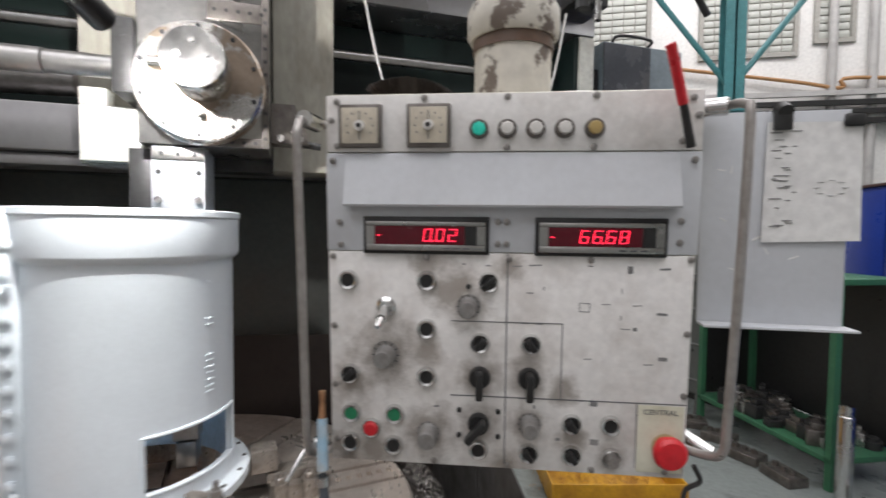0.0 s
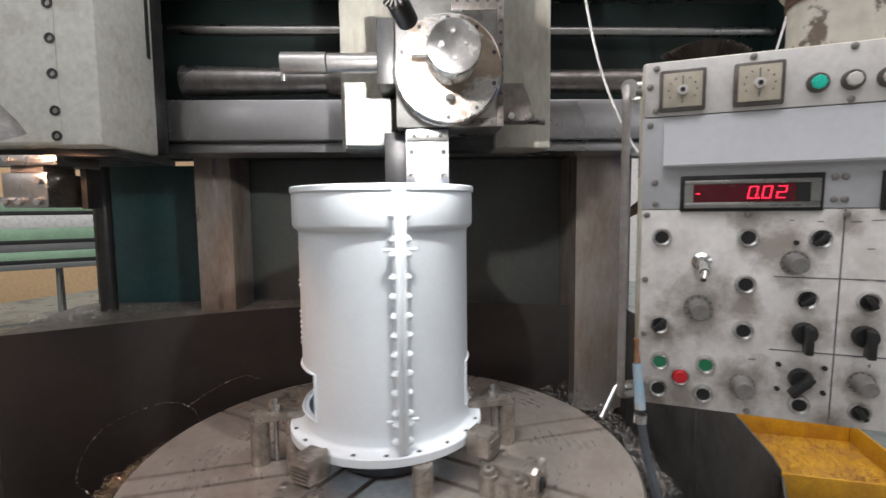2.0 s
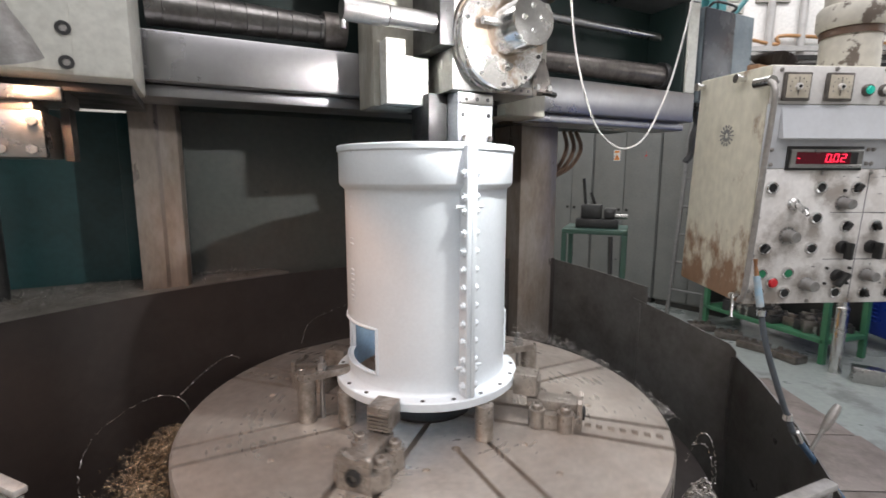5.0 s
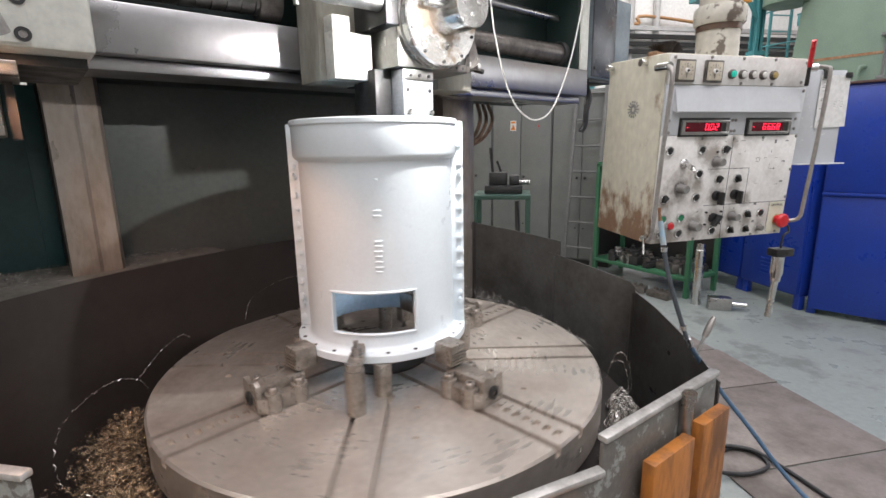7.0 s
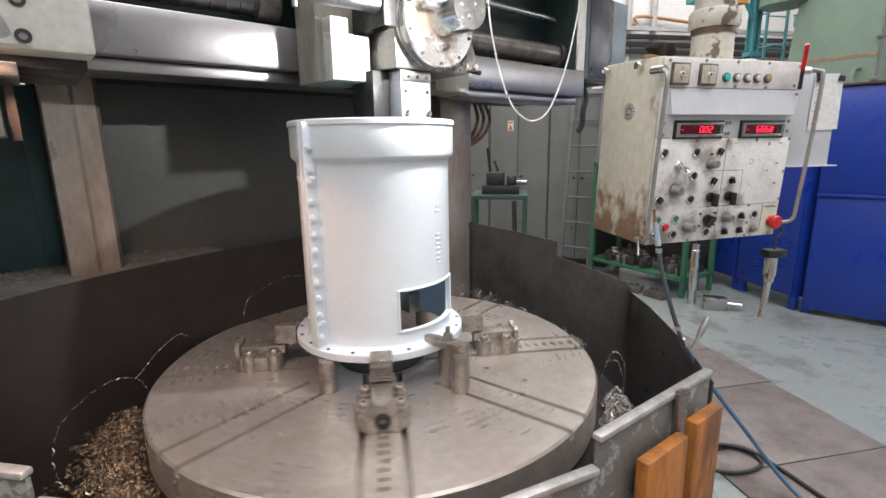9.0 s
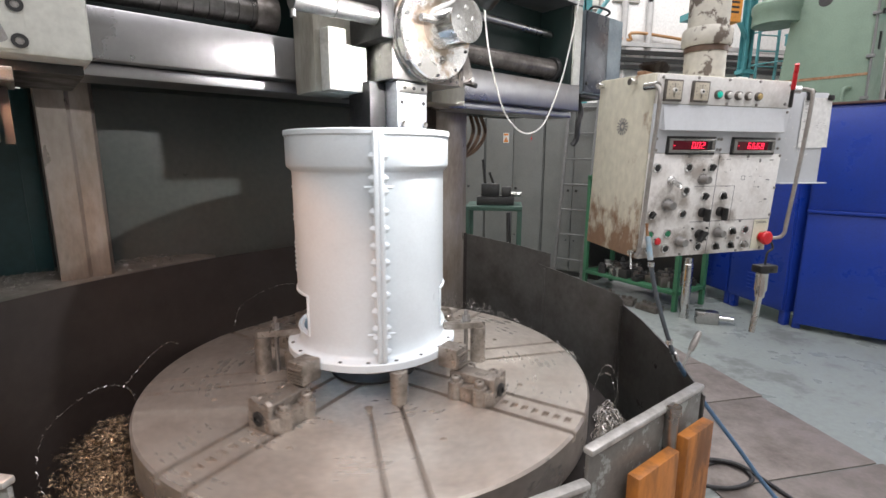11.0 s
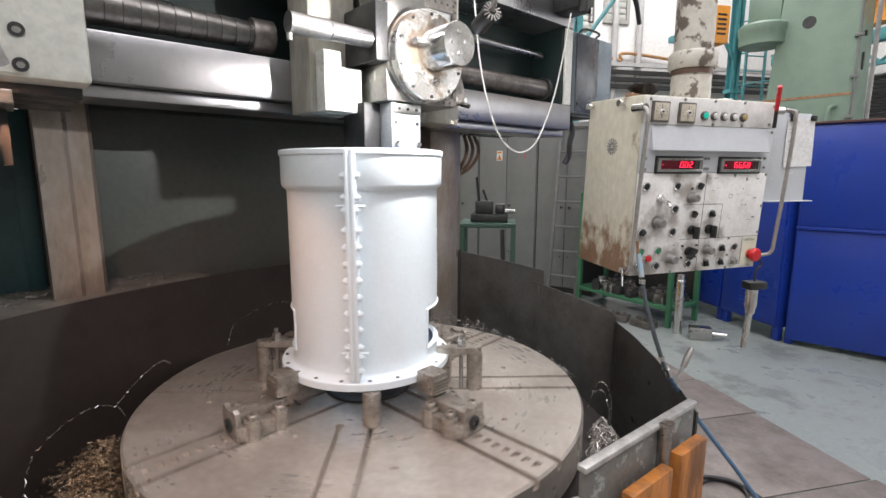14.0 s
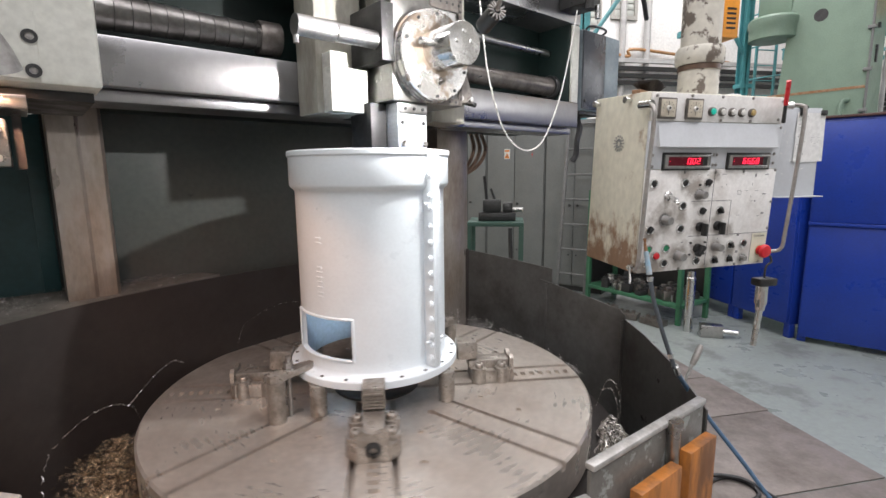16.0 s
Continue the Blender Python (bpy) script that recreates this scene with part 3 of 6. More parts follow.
# side lamp
lamp = thing("side_work_lamp", "cast aluminium work lamp, switched on, on a bent arm", "lamp", look((-1.002, 1.063, 1.783), (-1.060, 1.431, 0.883)) @ Matrix.Diagonal((1.25, 1.25, 1.0, 1)))
part("shade", add_lathe(B(), [(0.026, 0.03), (0.030, 0.0), (0.046, -0.055), (0.054, -0.10), (0.052, -0.10), (0.044, -0.055), (0.026, 0.0), (0.022, 0.03)], 32, closed=True), ALU, lamp)
part("socket", add_lathe(B(), [(0.0, 0.10), (0.027, 0.10), (0.029, 0.094), (0.029, 0.036), (0.0, 0.036)], 24), ALU, lamp)
part("bulb", add_lathe(B(), [(0.0, -0.05), (0.014, -0.045), (0.02, -0.03), (0.014, -0.005), (0.0, 0.0)], 16), BULB, lamp)
part("arm", add_tube(B(), smooth_path([(0.036, 0.0, 0.055), (0.036, 0.0, 0.10), (0.020, 0.03, 0.20), (-0.01, 0.08, 0.36), (-0.03, 0.16, 0.52)]), 0.006), DARKIRON, lamp)

# work lamp on the ram
wl = thing("ram_work_lamp", "black cylindrical work lamp with a finned end, lit", "lamp", look((0.225, 1.395, 1.945), (0.093, 2.017, 1.775)))
part("lamp_body", add_lathe(B(), [(0.0, 0.03), (0.026, 0.03), (0.027, 0.02), (0.027, -0.055), (0.022, -0.060), (0.022, -0.052), (0.0, -0.052)], 32), BLACK, wl)
fin = B()
for k in range(14):
    add_box(fin, 0.012, 0.031, -0.0018, 0.0018, 0.031, 0.040, pose(0, 0, 0, 0, 0, k * 360 / 14))
part("cooling_fins", fin, SCREWM, wl)
part("lamp_lens", add_rod(B(), (0, 0, -0.053), (0, 0, -0.0515), 0.0215, n=24), LAMPFACE, wl)
part("gooseneck", add_tube(B(), smooth_path([(0.0, 0.0, 0.038), (0.0, 0.03, 0.07), (0.0, 0.12, 0.08), (0.0, 0.30, 0.03), (0.0, 0.55, -0.10)]), 0.007), SCREWM, wl)

# white cord slung from the saddle to the rail end
cord = tagged(part("lamp_cord", add_tube(B(), smooth_path([(0.42, 2.30, 2.62), (0.475, 2.37, 2.24), (0.535, 2.44, 1.97), (0.64, 2.52, 1.72), (0.74, 2.58, 1.615), (0.85, 2.63, 1.585), (0.97, 2.69, 1.66), (1.09, 2.75, 1.90), (1.17, 2.79, 2.18), (1.22, 2.80, 2.45)], 10), 0.005), CORD), "white cord hanging in a loop from the rail", "cable")

# ---- rotary table with jaws and clamps ----
turn = thing("rotary_table", "large round turned-iron rotary table with jaws, spinning", "rotary table", Matrix.Translation((*AXIS, 0)))
R_T = 0.91


def slotted_disc():
    """The table disc, with tee slots and jaw tracks cut into its top."""
    disc = bpy.data.objects.new("disc", mesh_of("disc", add_lathe(B(), [(0.0, TOP - 0.16), (R_T - 0.02, TOP - 0.16), (R_T, TOP - 0.14), (R_T, TOP - 0.008), (R_T - 0.008, TOP), (0.0, TOP)], 144), TABLE))
    cut = B()
    for k in range(8):
        m = pose(0, 0, 0, 0, 0, 45 * k)
        if k % 2 == 0:
            for y in (-0.058, 0.058):
                add_box(cut, 0.36, 1.0, y - 0.009, y + 0.009, TOP - 0.03, TOP + 0.02, m)
                add_rod(cut, (0.36, y, TOP - 0.03), (0.36, y, TOP + 0.02), 0.016, n=16, m=m)
        else:
            for y in (-0.068, 0.068):
                add_box(cut, 0.12, 1.0, y - 0.011, y + 0.011, TOP - 0.03, TOP + 0.02, m)
            for i in range(7):
                add_box(cut, 0.612 + 0.04 * i, 0.634 + 0.04 * i, -0.017, 0.017, TOP - 0.014, TOP + 0.02, m)
        if k == 0:
            add_rod(cut, (0, 0, TOP - 0.13), (0, 0, TOP + 0.02), 0.115, n=48)
        for r in (0.44, 0.62):
            add_rod(cut, (r, 0.16, TOP - 0.008), (r, 0.16, TOP + 0.02), 0.012, n=14, m=m)
    cutter = bpy.data.objects.new("cutter", mesh_of("cutter", cut, IRON))
    for ob in (disc, cutter):
        scene.collection.objects.link(ob)
    mod = disc.modifiers.new("slots", "BOOLEAN")
    mod.object, mod.operation, mod.solver = cutter, "DIFFERENCE", "EXACT"
    mod.use_self = True
    bpy.context.view_layer.update()
    me = bpy.data.meshes.new_from_object(disc.evaluated_get(bpy.context.evaluated_depsgraph_get()))
    for ob in (disc, cutter):
        bpy.data.objects.remove(ob)
    me.name = "table_disc"
    me.polygons.foreach_set("use_smooth", [True] * len(me.polygons))
    me.set_sharp_from_angle(angle=radians(30))
    return me


ob = new("table_disc", slotted_disc())
ob.parent = turn
# flat black disc added for the shade on the table inside the casting
part("centre_shade_disc", add_lathe(B(), [(0.116, TOP + 0.0008), (0.185, TOP + 0.0008), (0.185, TOP + 0.010), (0.180, TOP + 0.013), (0.116, TOP + 0.013)], 64, closed=True), CENTRESHADE, turn, "black disc round the centre bore, added for the shade inside the casting")


def jaw_meshes():
    base = B()
    add_prism(base, [(0.415, -0.056), (0.43, -0.074), (0.578, -0.078), (0.604, -0.054), (0.604, 0.054), (0.578, 0.078), (0.43, 0.074), (0.415, 0.056)], TOP + 0.001, TOP + 0.056)
    for x in (0.447, 0.547):
        for y in (-0.060, 0.060):
            add_rod(base, (x, y, TOP + 0.001), (x, y, TOP + 0.068), 0.031, 0.030, n=20)
    add_box(base, 0.405, 0.585, -0.038, 0.038, TOP + 0.0562, TOP + 0.092, bevel=0.005)
    add_prism(base, [(-0.052, TOP + 0.0565), (0.052, TOP + 0.0565), (0.052, TOP + 0.100), (0.036, TOP + 0.112), (0.016, TOP + 0.100), (-0.016, TOP + 0.100), (-0.036, TOP + 0.112), (-0.052, TOP + 0.100)], 0.586, 0.603, Matrix(((0, 0, 1, 0), (1, 0, 0, 0), (0, 1, 0, 0), (0, 0, 0, 1))))
    top = B()
    add_box(top, 0.3535, 0.44, -0.040, 0.040, TOP + 0.0985, TOP + 0.178, bevel=0.004)
    for i in range(5):
        add_box(top, 0.4402, 0.446, -0.036, 0.036, TOP + 0.104 + 0.012 * i, TOP + 0.110 + 0.012 * i)
    screw = B()
    add_lathe(screw, [(0.012, 0), (0.026, 0), (0.026, 0.008), (0.012, 0.012)], 20, pose(0.602, 0, TOP + 0.045, 0, 90, 0), closed=True)
    bolt = add_lathe(B(), [(0.0, 0), (0.019, 0), (0.019, 0.020), (0.016, 0.024), (0.009, 0.024), (0.009, 0.014), (0.0, 0.014)], 16)
    return mesh_of("jaw_base", base, JAW), mesh_of("top_jaw", top, JAW), mesh_of("jaw_screw", screw, DARKIRON), mesh_of("jaw_bolt", bolt, JAW)


JB, JT, JS, JO = jaw_meshes()
for k in range(4):
    m = pose(0, 0, 0, 0, 0, 45 + 90 * k)
    jaw = new("chuck_jaw", JB)
    jaw.parent, jaw.matrix_basis = turn, m
    if k == 0:
        jaw["label"] = "oily steel chuck jaw"
    for nm, me in (("top_jaw", JT), ("jaw_screw", JS)):
        o = new(nm, me)
        o.parent = jaw
    for x, y in ((0.447, -0.060), (0.447, 0.060), (0.547, -0.060), (0.547, 0.060)):
        o = new("jaw_bolt", JO)
        o.parent, o.matrix_basis = jaw, Matrix.Translation((x, y, TOP + 0.064))

POST = mesh_of("support_post", add_lathe(B(), [(0.0, TOP + 0.0005), (0.031, TOP + 0.0005), (0.033, TOP + 0.004), (0.033, 0.668), (0.031, 0.671), (0.0, 0.671)], 24), JAW)
for a in (90, 270):
    o = new("support_post", POST)
    o.parent, o.matrix_basis = turn, pose(0, 0, 0, 0, 0, a) @ Matrix.Translation((0.345, 0.058, 0))
for a in (0, 180):
    m = pose(0, 0, 0, 0, 0, a)
    o = new("support_post", POST)
    o.parent, o.matrix_basis = turn, m @ Matrix.Translation((0.335, 0.03, 0))
    strap = part("clamp_strap", add_prism(B(), [(0.30, -0.012), (0.34, -0.022), (0.40, -0.026), (0.475, -0.026), (0.49, -0.012), (0.49, 0.012), (0.475, 0.026), (0.40, 0.026), (0.34, 0.022), (0.30, 0.012)], 0.7065, 0.732), JAW, turn, "steel clamp strap with stud and nut", m @ Matrix.Translation((0, -0.05, 0)))
    part("clamp_post", add_lathe(B(), [(0.0, TOP + 0.0005), (0.034, TOP + 0.0005), (0.034, 0.705), (0.0, 0.705)], 24, Matrix.Translation((0.462, 0, 0))), JAW, strap)
    part("stud", add_rod(B(), (0.405, 0, TOP - 0.02), (0.405, 0, 0.785), 0.009, n=14), SCREWM, strap)
    part("washer", add_lathe(B(), [(0.0, 0.7325), (0.022, 0.7325), (0.022, 0.738), (0.0, 0.738)], 20, Matrix.Translation((0.405, 0, 0))), BRIGHT, strap)
    part("nut", add_rod(B(), (0.405, 0, 0.7382), (0.405, 0, 0.762), 0.018, n=6), SCREWM, strap)

# ---- cylinder casting on the posts ----
work = thing("cylinder_casting", "white-primed cast cylinder with bolted seams and two windows", "workpiece", Matrix.Translation((*AXIS, 0)))
WIN, Z0, Z1 = 31.0, 0.765, 0.925
SEG = 116


def shell(profile, hole):
    """A turned shell; where hole is set, the faces between its two window heights are left open near 0 and 180 degrees."""
    bm = B()
    n = SEG
    rings = [[bm.verts.new((r * math.cos(2 * math.pi * i / n), r * math.sin(2 * math.pi * i / n), z)) for i in range(n)] for r, z in profile]
    for (p, (ra, za)), (q, (rb, zb)) in zip(zip(rings, profile), list(zip(rings, profile))[1:]):
        inside = hole and min(za, zb) >= Z0 - 1e-6 and max(za, zb) <= Z1 + 1e-6
        for i in range(n):
            a = (360 * (i + 0.5) / n + 90) % 180 - 90
            if not (inside and abs(a) < WIN):
                bm.faces.new((p[i], p[(i + 1) % n], q[(i + 1) % n], q[i]))
    return bm


outer = [(0.285, 0.672), (0.349, 0.672), (0.352, 0.675), (0.352, 0.700), (0.348, 0.704), (0.314, 0.706), (0.306, 0.711), (0.302, 0.720), (0.302, Z0), (0.302, Z1), (0.302, 1.388), (0.304, 1.396), (0.318, 1.408), (0.322, 1.418), (0.322, 1.522), (0.327, 1.527), (0.327, 1.542), (0.324, 1.546), (0.286, 1.546), (0.285, 1.542)]
body = part("cylinder_body", shell(outer, True), WHITE, work)
part("inner_wall", shell([(0.285, 0.672), (0.285, Z0), (0.285, Z1), (0.285, 1.542)], True), INNER, work, "pale blue unpainted bore")
EDGE = math.floor(WIN / (360 / SEG) + 0.5) * 360 / SEG
for side in (0, 180):
    jamb = B()
    rows_in, rows_out = [], []
    steps = 14
    loop = [(-EDGE + 2 * EDGE * k / steps, Z0) for k in range(steps)] + [(EDGE, Z0 + (Z1 - Z0) * k / 4) for k in range(4)] + [(EDGE - 2 * EDGE * k / steps, Z1) for k in range(steps)] + [(-EDGE, Z1 - (Z1 - Z0) * k / 4) for k in range(4)]
    for a, z in loop:
        c, s2 = math.cos(radians(a + side)), math.sin(radians(a + side))
        rows_out.append(jamb.verts.new((0.3025 * c, 0.3025 * s2, z)))
        rows_in.append(jamb.verts.new((0.2845 * c, 0.2845 * s2, z)))
    for k in range(len(loop)):
        j = (k + 1) % len(loop)
        jamb.faces.new((rows_in[k], rows_in[j], rows_out[j], rows_out[k]))
    part("window_jamb", jamb, WHITE, work)
    lip = [Vector((0.3035 * math.cos(radians(a + side)), 0.3035 * math.sin(radians(a + side)), z)) for a, z in loop]
    part("window_lip", add_tube(B(), lip + lip[:2], 0.0055, 8), WHITE, work)
    # cast characters, too worn to read: raised bars on the wall
    for z, w, h in ((1.335, 0.008, 0.008), (1.225, 0.026, 0.006), (1.207, 0.026, 0.006), (1.115, 0.024, 0.007), (1.098, 0.028, 0.005), (1.078, 0.030, 0.006), (1.060, 0.024, 0.006), (1.040, 0.028, 0.006), (1.020, 0.028, 0.007), (1.004, 0.024, 0.006)):
        part("cast_character", add_box(B(), 0.300, 0.3055, -w / 2, w / 2, z - h / 2, z + h / 2, pose(0, 0, 0, 0, 0, side + 6), bevel=0.0012), WHITE, work)
SEAMBOLT = mesh_of("seam_bolt", add_rod(add_rod(B(), (0, 0, 0), (0, 0.009, 0), 0.0140, n=8), (0, 0.0092, 0), (0, 0.015, 0), 0.0085, n=8), WHITE)
NUTS = (0.745, 0.800, 0.835, 0.900, 0.960, 1.020, 1.080, 1.140, 1.200, 1.260, 1.330, 1.375, 1.450)
for side in (90, 270):
    m = pose(0, 0, 0, 0, 0, side)
    fin = part("seam_flange", add_box(add_box(B(), 0.296, 0.350, -0.018, -0.0003, 0.7065, 1.538, bevel=0.004), 0.296, 0.350, 0.0003, 0.018, 0.7065, 1.538, bevel=0.004), WHITE, work, m=m)
    for z in NUTS:
        for s2 in (1, -1):
            o = new("seam_bolt", SEAMBOLT)
            o.parent = fin
            o.matrix_basis = Matrix.Translation((0.333, 0.018 * s2, z)) @ (I4 if s2 > 0 else pose(0, 0, 0, 0, 0, 180))
    for z in (0.812, 1.345):
        part("dowel_pin", add_rod(B(), (0, -0.05, 0), (0, 0.05, 0), 0.006, n=10), WHITE, fin, m=Matrix.Translation((0.332, 0, z)))
HOLE = mesh_of("flange_hole", add_rod(B(), (0.334, 0, 0.7035), (0.334, 0, 0.7066), 0.0075, n=12), SHADOWIRON)
for k in range(20):
    o = new("flange_hole", HOLE)
    o.parent, o.matrix_basis = work, pose(0, 0, 0, 0, 0, 9 + 18 * k)

# ---- chip guard round the table ----
guard = thing("chip_guard", "dark oily sheet-steel chip guard round the table", "machine guard", I4)


def sheet(points, tops, z0, thick=0.006):
    """An upright sheet along plan points with its own top height at each."""
    bm = B()
    P = [Vector((x, y, 0)) for x, y in points]
    cols = []
    for i, p in enumerate(P):
        d = (P[min(i + 1, len(P) - 1)] - P[max(i - 1, 0)]).normalized()
        nrm = Vector((-d.y, d.x, 0)) * thick / 2
        cols.append([bm.verts.new(p + nrm + Vector((0, 0, z0))), bm.verts.new(p + nrm + Vector((0, 0, tops[i]))), bm.verts.new(p - nrm + Vector((0, 0, tops[i]))), bm.verts.new(p - nrm + Vector((0, 0, z0)))])
    for a, b in zip(cols, cols[1:]):
        for k in range(4):
            bm.faces.new((a[k], a[(k + 1) % 4], b[(k + 1) % 4], b[k]))
    bm.faces.new(cols[0])
    bm.faces.new(cols[-1][::-1])
    return bm


back = smooth_path([(-1.625, 1.215, 0), (-1.50, 1.46, 0), (-1.29, 1.86, 0), (-1.10, 2.14, 0), (-0.84, 2.43, 0), (-0.46, 2.72, 0), (0.05, 2.93, 0), (0.58, 3.05, 0)], 8)
part("guard_sheet", sheet([(p.x, p.y) for p in back], [0.98 - 0.05 * i / len(back) for i in range(len(back))], 0.0), GUARD, guard, "long curved dark guard sheet")
part("guard_sheet", sheet([(0.572, 3.072), (0.77, 2.74), (0.928, 2.43)], [0.925, 0.91, 0.892], 0.0), GUARD2, guard)
part("guard_sheet", sheet([(0.885, 2.50), (0.99, 2.21), (1.075, 1.945), (1.094, 1.925)], [0.818, 0.795, 0.772, 0.745], 0.0, 0.005), GUARD2, guard, "dented guard sheet with a torn corner")
part("guard_sheet", sheet([(1.098, 1.93), (1.09, 1.75), (1.06, 1.50), (1.0, 1.24)], [0.725, 0.70, 0.655, 0.60], 0.0), GUARD2, guard)
part("seam_strip", box(-0.006, 0.006, -0.012, 0.002, 0.36, 0.80, 0.002, Matrix.Translation((0.905, 2.445, 0)) @ pose(0, 0, 0, 0, 0, -70)), GUARD2, guard)
part("seam_strip", box(-0.006, 0.006, -0.010, 0.004, 0.36, 0.72, 0.002, Matrix.Translation((1.088, 1.93, 0)) @ pose(0, 0, 0, 0, 0, -90)), GUARD2, guard)
tagged(part("chip_trough", add_lathe(B(), [(0.60, 0.0), (1.05, 0.0), (1.05, 0.36), (0.60, 0.33)], 72, Matrix.Translation((*AXIS, 0)), closed=True), GUARD), "dark oily chip trough under the table", "chip trough")
tagged(part("table_base", add_lathe(B(), [(0.0, 0.332), (0.58, 0.332), (0.58, 0.382), (0.0, 0.382)], 48, Matrix.Translation((*AXIS, 0))), DARKIRON), "dark cast base under the rotary table", "machine base")
tagged(part("side_ledge", add_prism(B(), [(-1.66, 1.23), (-1.535, 1.48), (-1.33, 1.88), (-1.14, 2.16), (-0.90, 2.45), (-1.20, 2.62), (-2.15, 2.05), (-2.12, 1.80)], 0.0, 0.955), LEDGE), "grey machine base ledge strewn with chips", "machine base")

# front gate of the guard: two leaves with bright worn rims and rusty plates
gate = thing("guard_gate", "steel guard gate with worn rims and rusty orange plates", "machine guard", I4)


def leaf(p, q, top, mat):
    a, b = Vector((*p, 0)), Vector((*q, 0))
    d = b - a
    m = Matrix.Translation(a) @ pose(0, 0, 0, 0, 0, math.degrees(math.atan2(d.y, d.x)))
    L = d.length
    pl = part("gate_leaf", box(0, L, -0.006, 0.006, 0.0, top - 0.021, 0.002, m), mat, gate)
    part("leaf_rim", box(0, L, -0.016, 0.016, top - 0.02, top, 0.006, m), RIMSTEEL, pl, "bright worn steel rim")
    return pl, m, L


l1, m1, n1 = leaf((0.905, 1.160), (0.345, 0.895), 0.70, GATE)
l2, m2, n2 = leaf((0.345, 0.885), (-0.10, 0.775), 0.615, GATE)
for x0, x1, t in ((0.03, 0.20, 0.60), (0.25, 0.47, 0.58)):
    part("rusty_plate", box(x0, x1, 0.03, 0.068, 0.05, t, 0.004, m1), ORANGE, l1, "rusty orange plate")
part("rusty_plate", box(0.02, 0.30, 0.03, 0.068, 0.05, 0.53, 0.004, m2), ORANGE, l2, "rusty orange plate")
part("hinge", add_rod(add_rod(B(), (0.225, 0.022, 0.56), (0.225, 0.022, 0.675), 0.020, n=18, m=m1), (0.225, 0.022, 0.676), (0.225, 0.022, 0.70), 0.026, n=18, m=m1), STEEL, l1)
part("hinge_pin", add_rod(B(), (0.225, 0.022, 0.53), (0.225, 0.022, 0.558), 0.014, n=14, m=m1), DARKIRON, l1)
part("hinge_post", box(0.20, 0.25, 0.012, 0.03, 0.05, 0.52, 0.003, m1), PALE, l1)
leaf((-1.50, 1.20), (-1.02, 1.01), 0.735, GATE)
leaf((-1.015, 1.005), (-0.60, 0.85), 0.66, GATE)
leaf((-0.59, 0.84), (-0.105, 0.772), 0.60, GATE)

# ---- control pendant ----
PF = Matrix.Translation((0.766, 1.333, 1.72)) @ pose(0, 0, 0, 0, 0, 5.5) @ pose(0, 0, 0, 3, 0, 0) @ Matrix.Translation((0, 0, -1.72))
pend = thing("control_pendant", "worn grey hanging control pendant with knobs and red displays", "control panel", PF)
PW, PB, PT = 0.606, 1.088, 1.722


def front(name, bm, mat, parent, label="", x=0.0, z=0.0, turn_deg=0.0):
    """A fitting built about the origin with its axis along -y, set on the panel's face."""
    return part(name, bm, mat, parent, label, Matrix.Translation((x, 0, z)) @ pose(0, 0, 0, 0, turn_deg, 0))


def turned(profile, n=24):
    return add_lathe(B(), profile, n, pose(0, 0, 0, 90, 0, 0))


housing = part("housing", box(0, PW, 0.006, 0.31, PB, PT, 0.006), CREAM, pend, "cream side housing, rusting at its foot")
ros = B()
for k in range(14):
    a = 2 * math.pi * k / 14
    for r0, r1 in ((0.008, 0.018), (0.021, 0.030)):
        add_box(ros, -0.0025, 0.001, r0, r1, -0.0018, 0.0018, Matrix.Translation((0, 0.15, 1.55)) @ pose(0, 0, 0, math.degrees(a), 0, 0))
part("vent_rosette", ros, INKFADED, pend, "ring of vent slots")
for y in (0.10, 0.285):
    part("side_stud", add_rod(add_rod(B(), (0, y, 1.70), (-0.02, y, 1.70), 0.008, n=14), (-0.0202, y, 1.70), (-0.028, y, 1.70), 0.012, n=14), CHROME, pend)
upper = part("upper_plate", box(0.004, PW - 0.004, -0.004, 0.005, 1.626, PT - 0.004, 0.0015), PANEL, pend, "worn upper plate with gauges and lamps")
part("grey_plate", box(0.002, PW - 0.002, -0.003, 0.005, 1.462, 1.6245, 0.0015), PANEL_TOP, pend, "plain grey painted plate")
lower = part("lower_plate", box(0.004, PW - 0.006, -0.004, 0.005, PB + 0.003, 1.4605, 0.0015), PANEL_LOW, pend, "stained lower control plate")
part("hood", add_prism(B(), [(-0.0032, 1.622), (-0.024, 1.540), (-0.022, 1.5365), (-0.0032, 1.541)], 0.036, 0.570, Matrix(((0, 0, 1, 0), (1, 0, 0, 0), (0, 1, 0, 0), (0, 0, 0, 1)))), PANEL_TOP, pend, "grey sheet hood leaning out over the displays")
# engraved joint lines of the lower plate
for x0, x1, z0, z1 in ((0.3055, 0.3075, 1.10, 1.46), (0.214, 0.305, 1.345, 1.3465), (0.308, 0.398, 1.345, 1.3465), (0.397, 0.3985, 1.218, 1.3448), (0.214, 0.305, 1.216, 1.2178), (0.308, 0.598, 1.216, 1.2178), (0.521, 0.5222, 1.105, 1.2158)):
    part("joint_line", box(x0, x1, -0.0046, -0.0035, z0, z1), INK, lower)

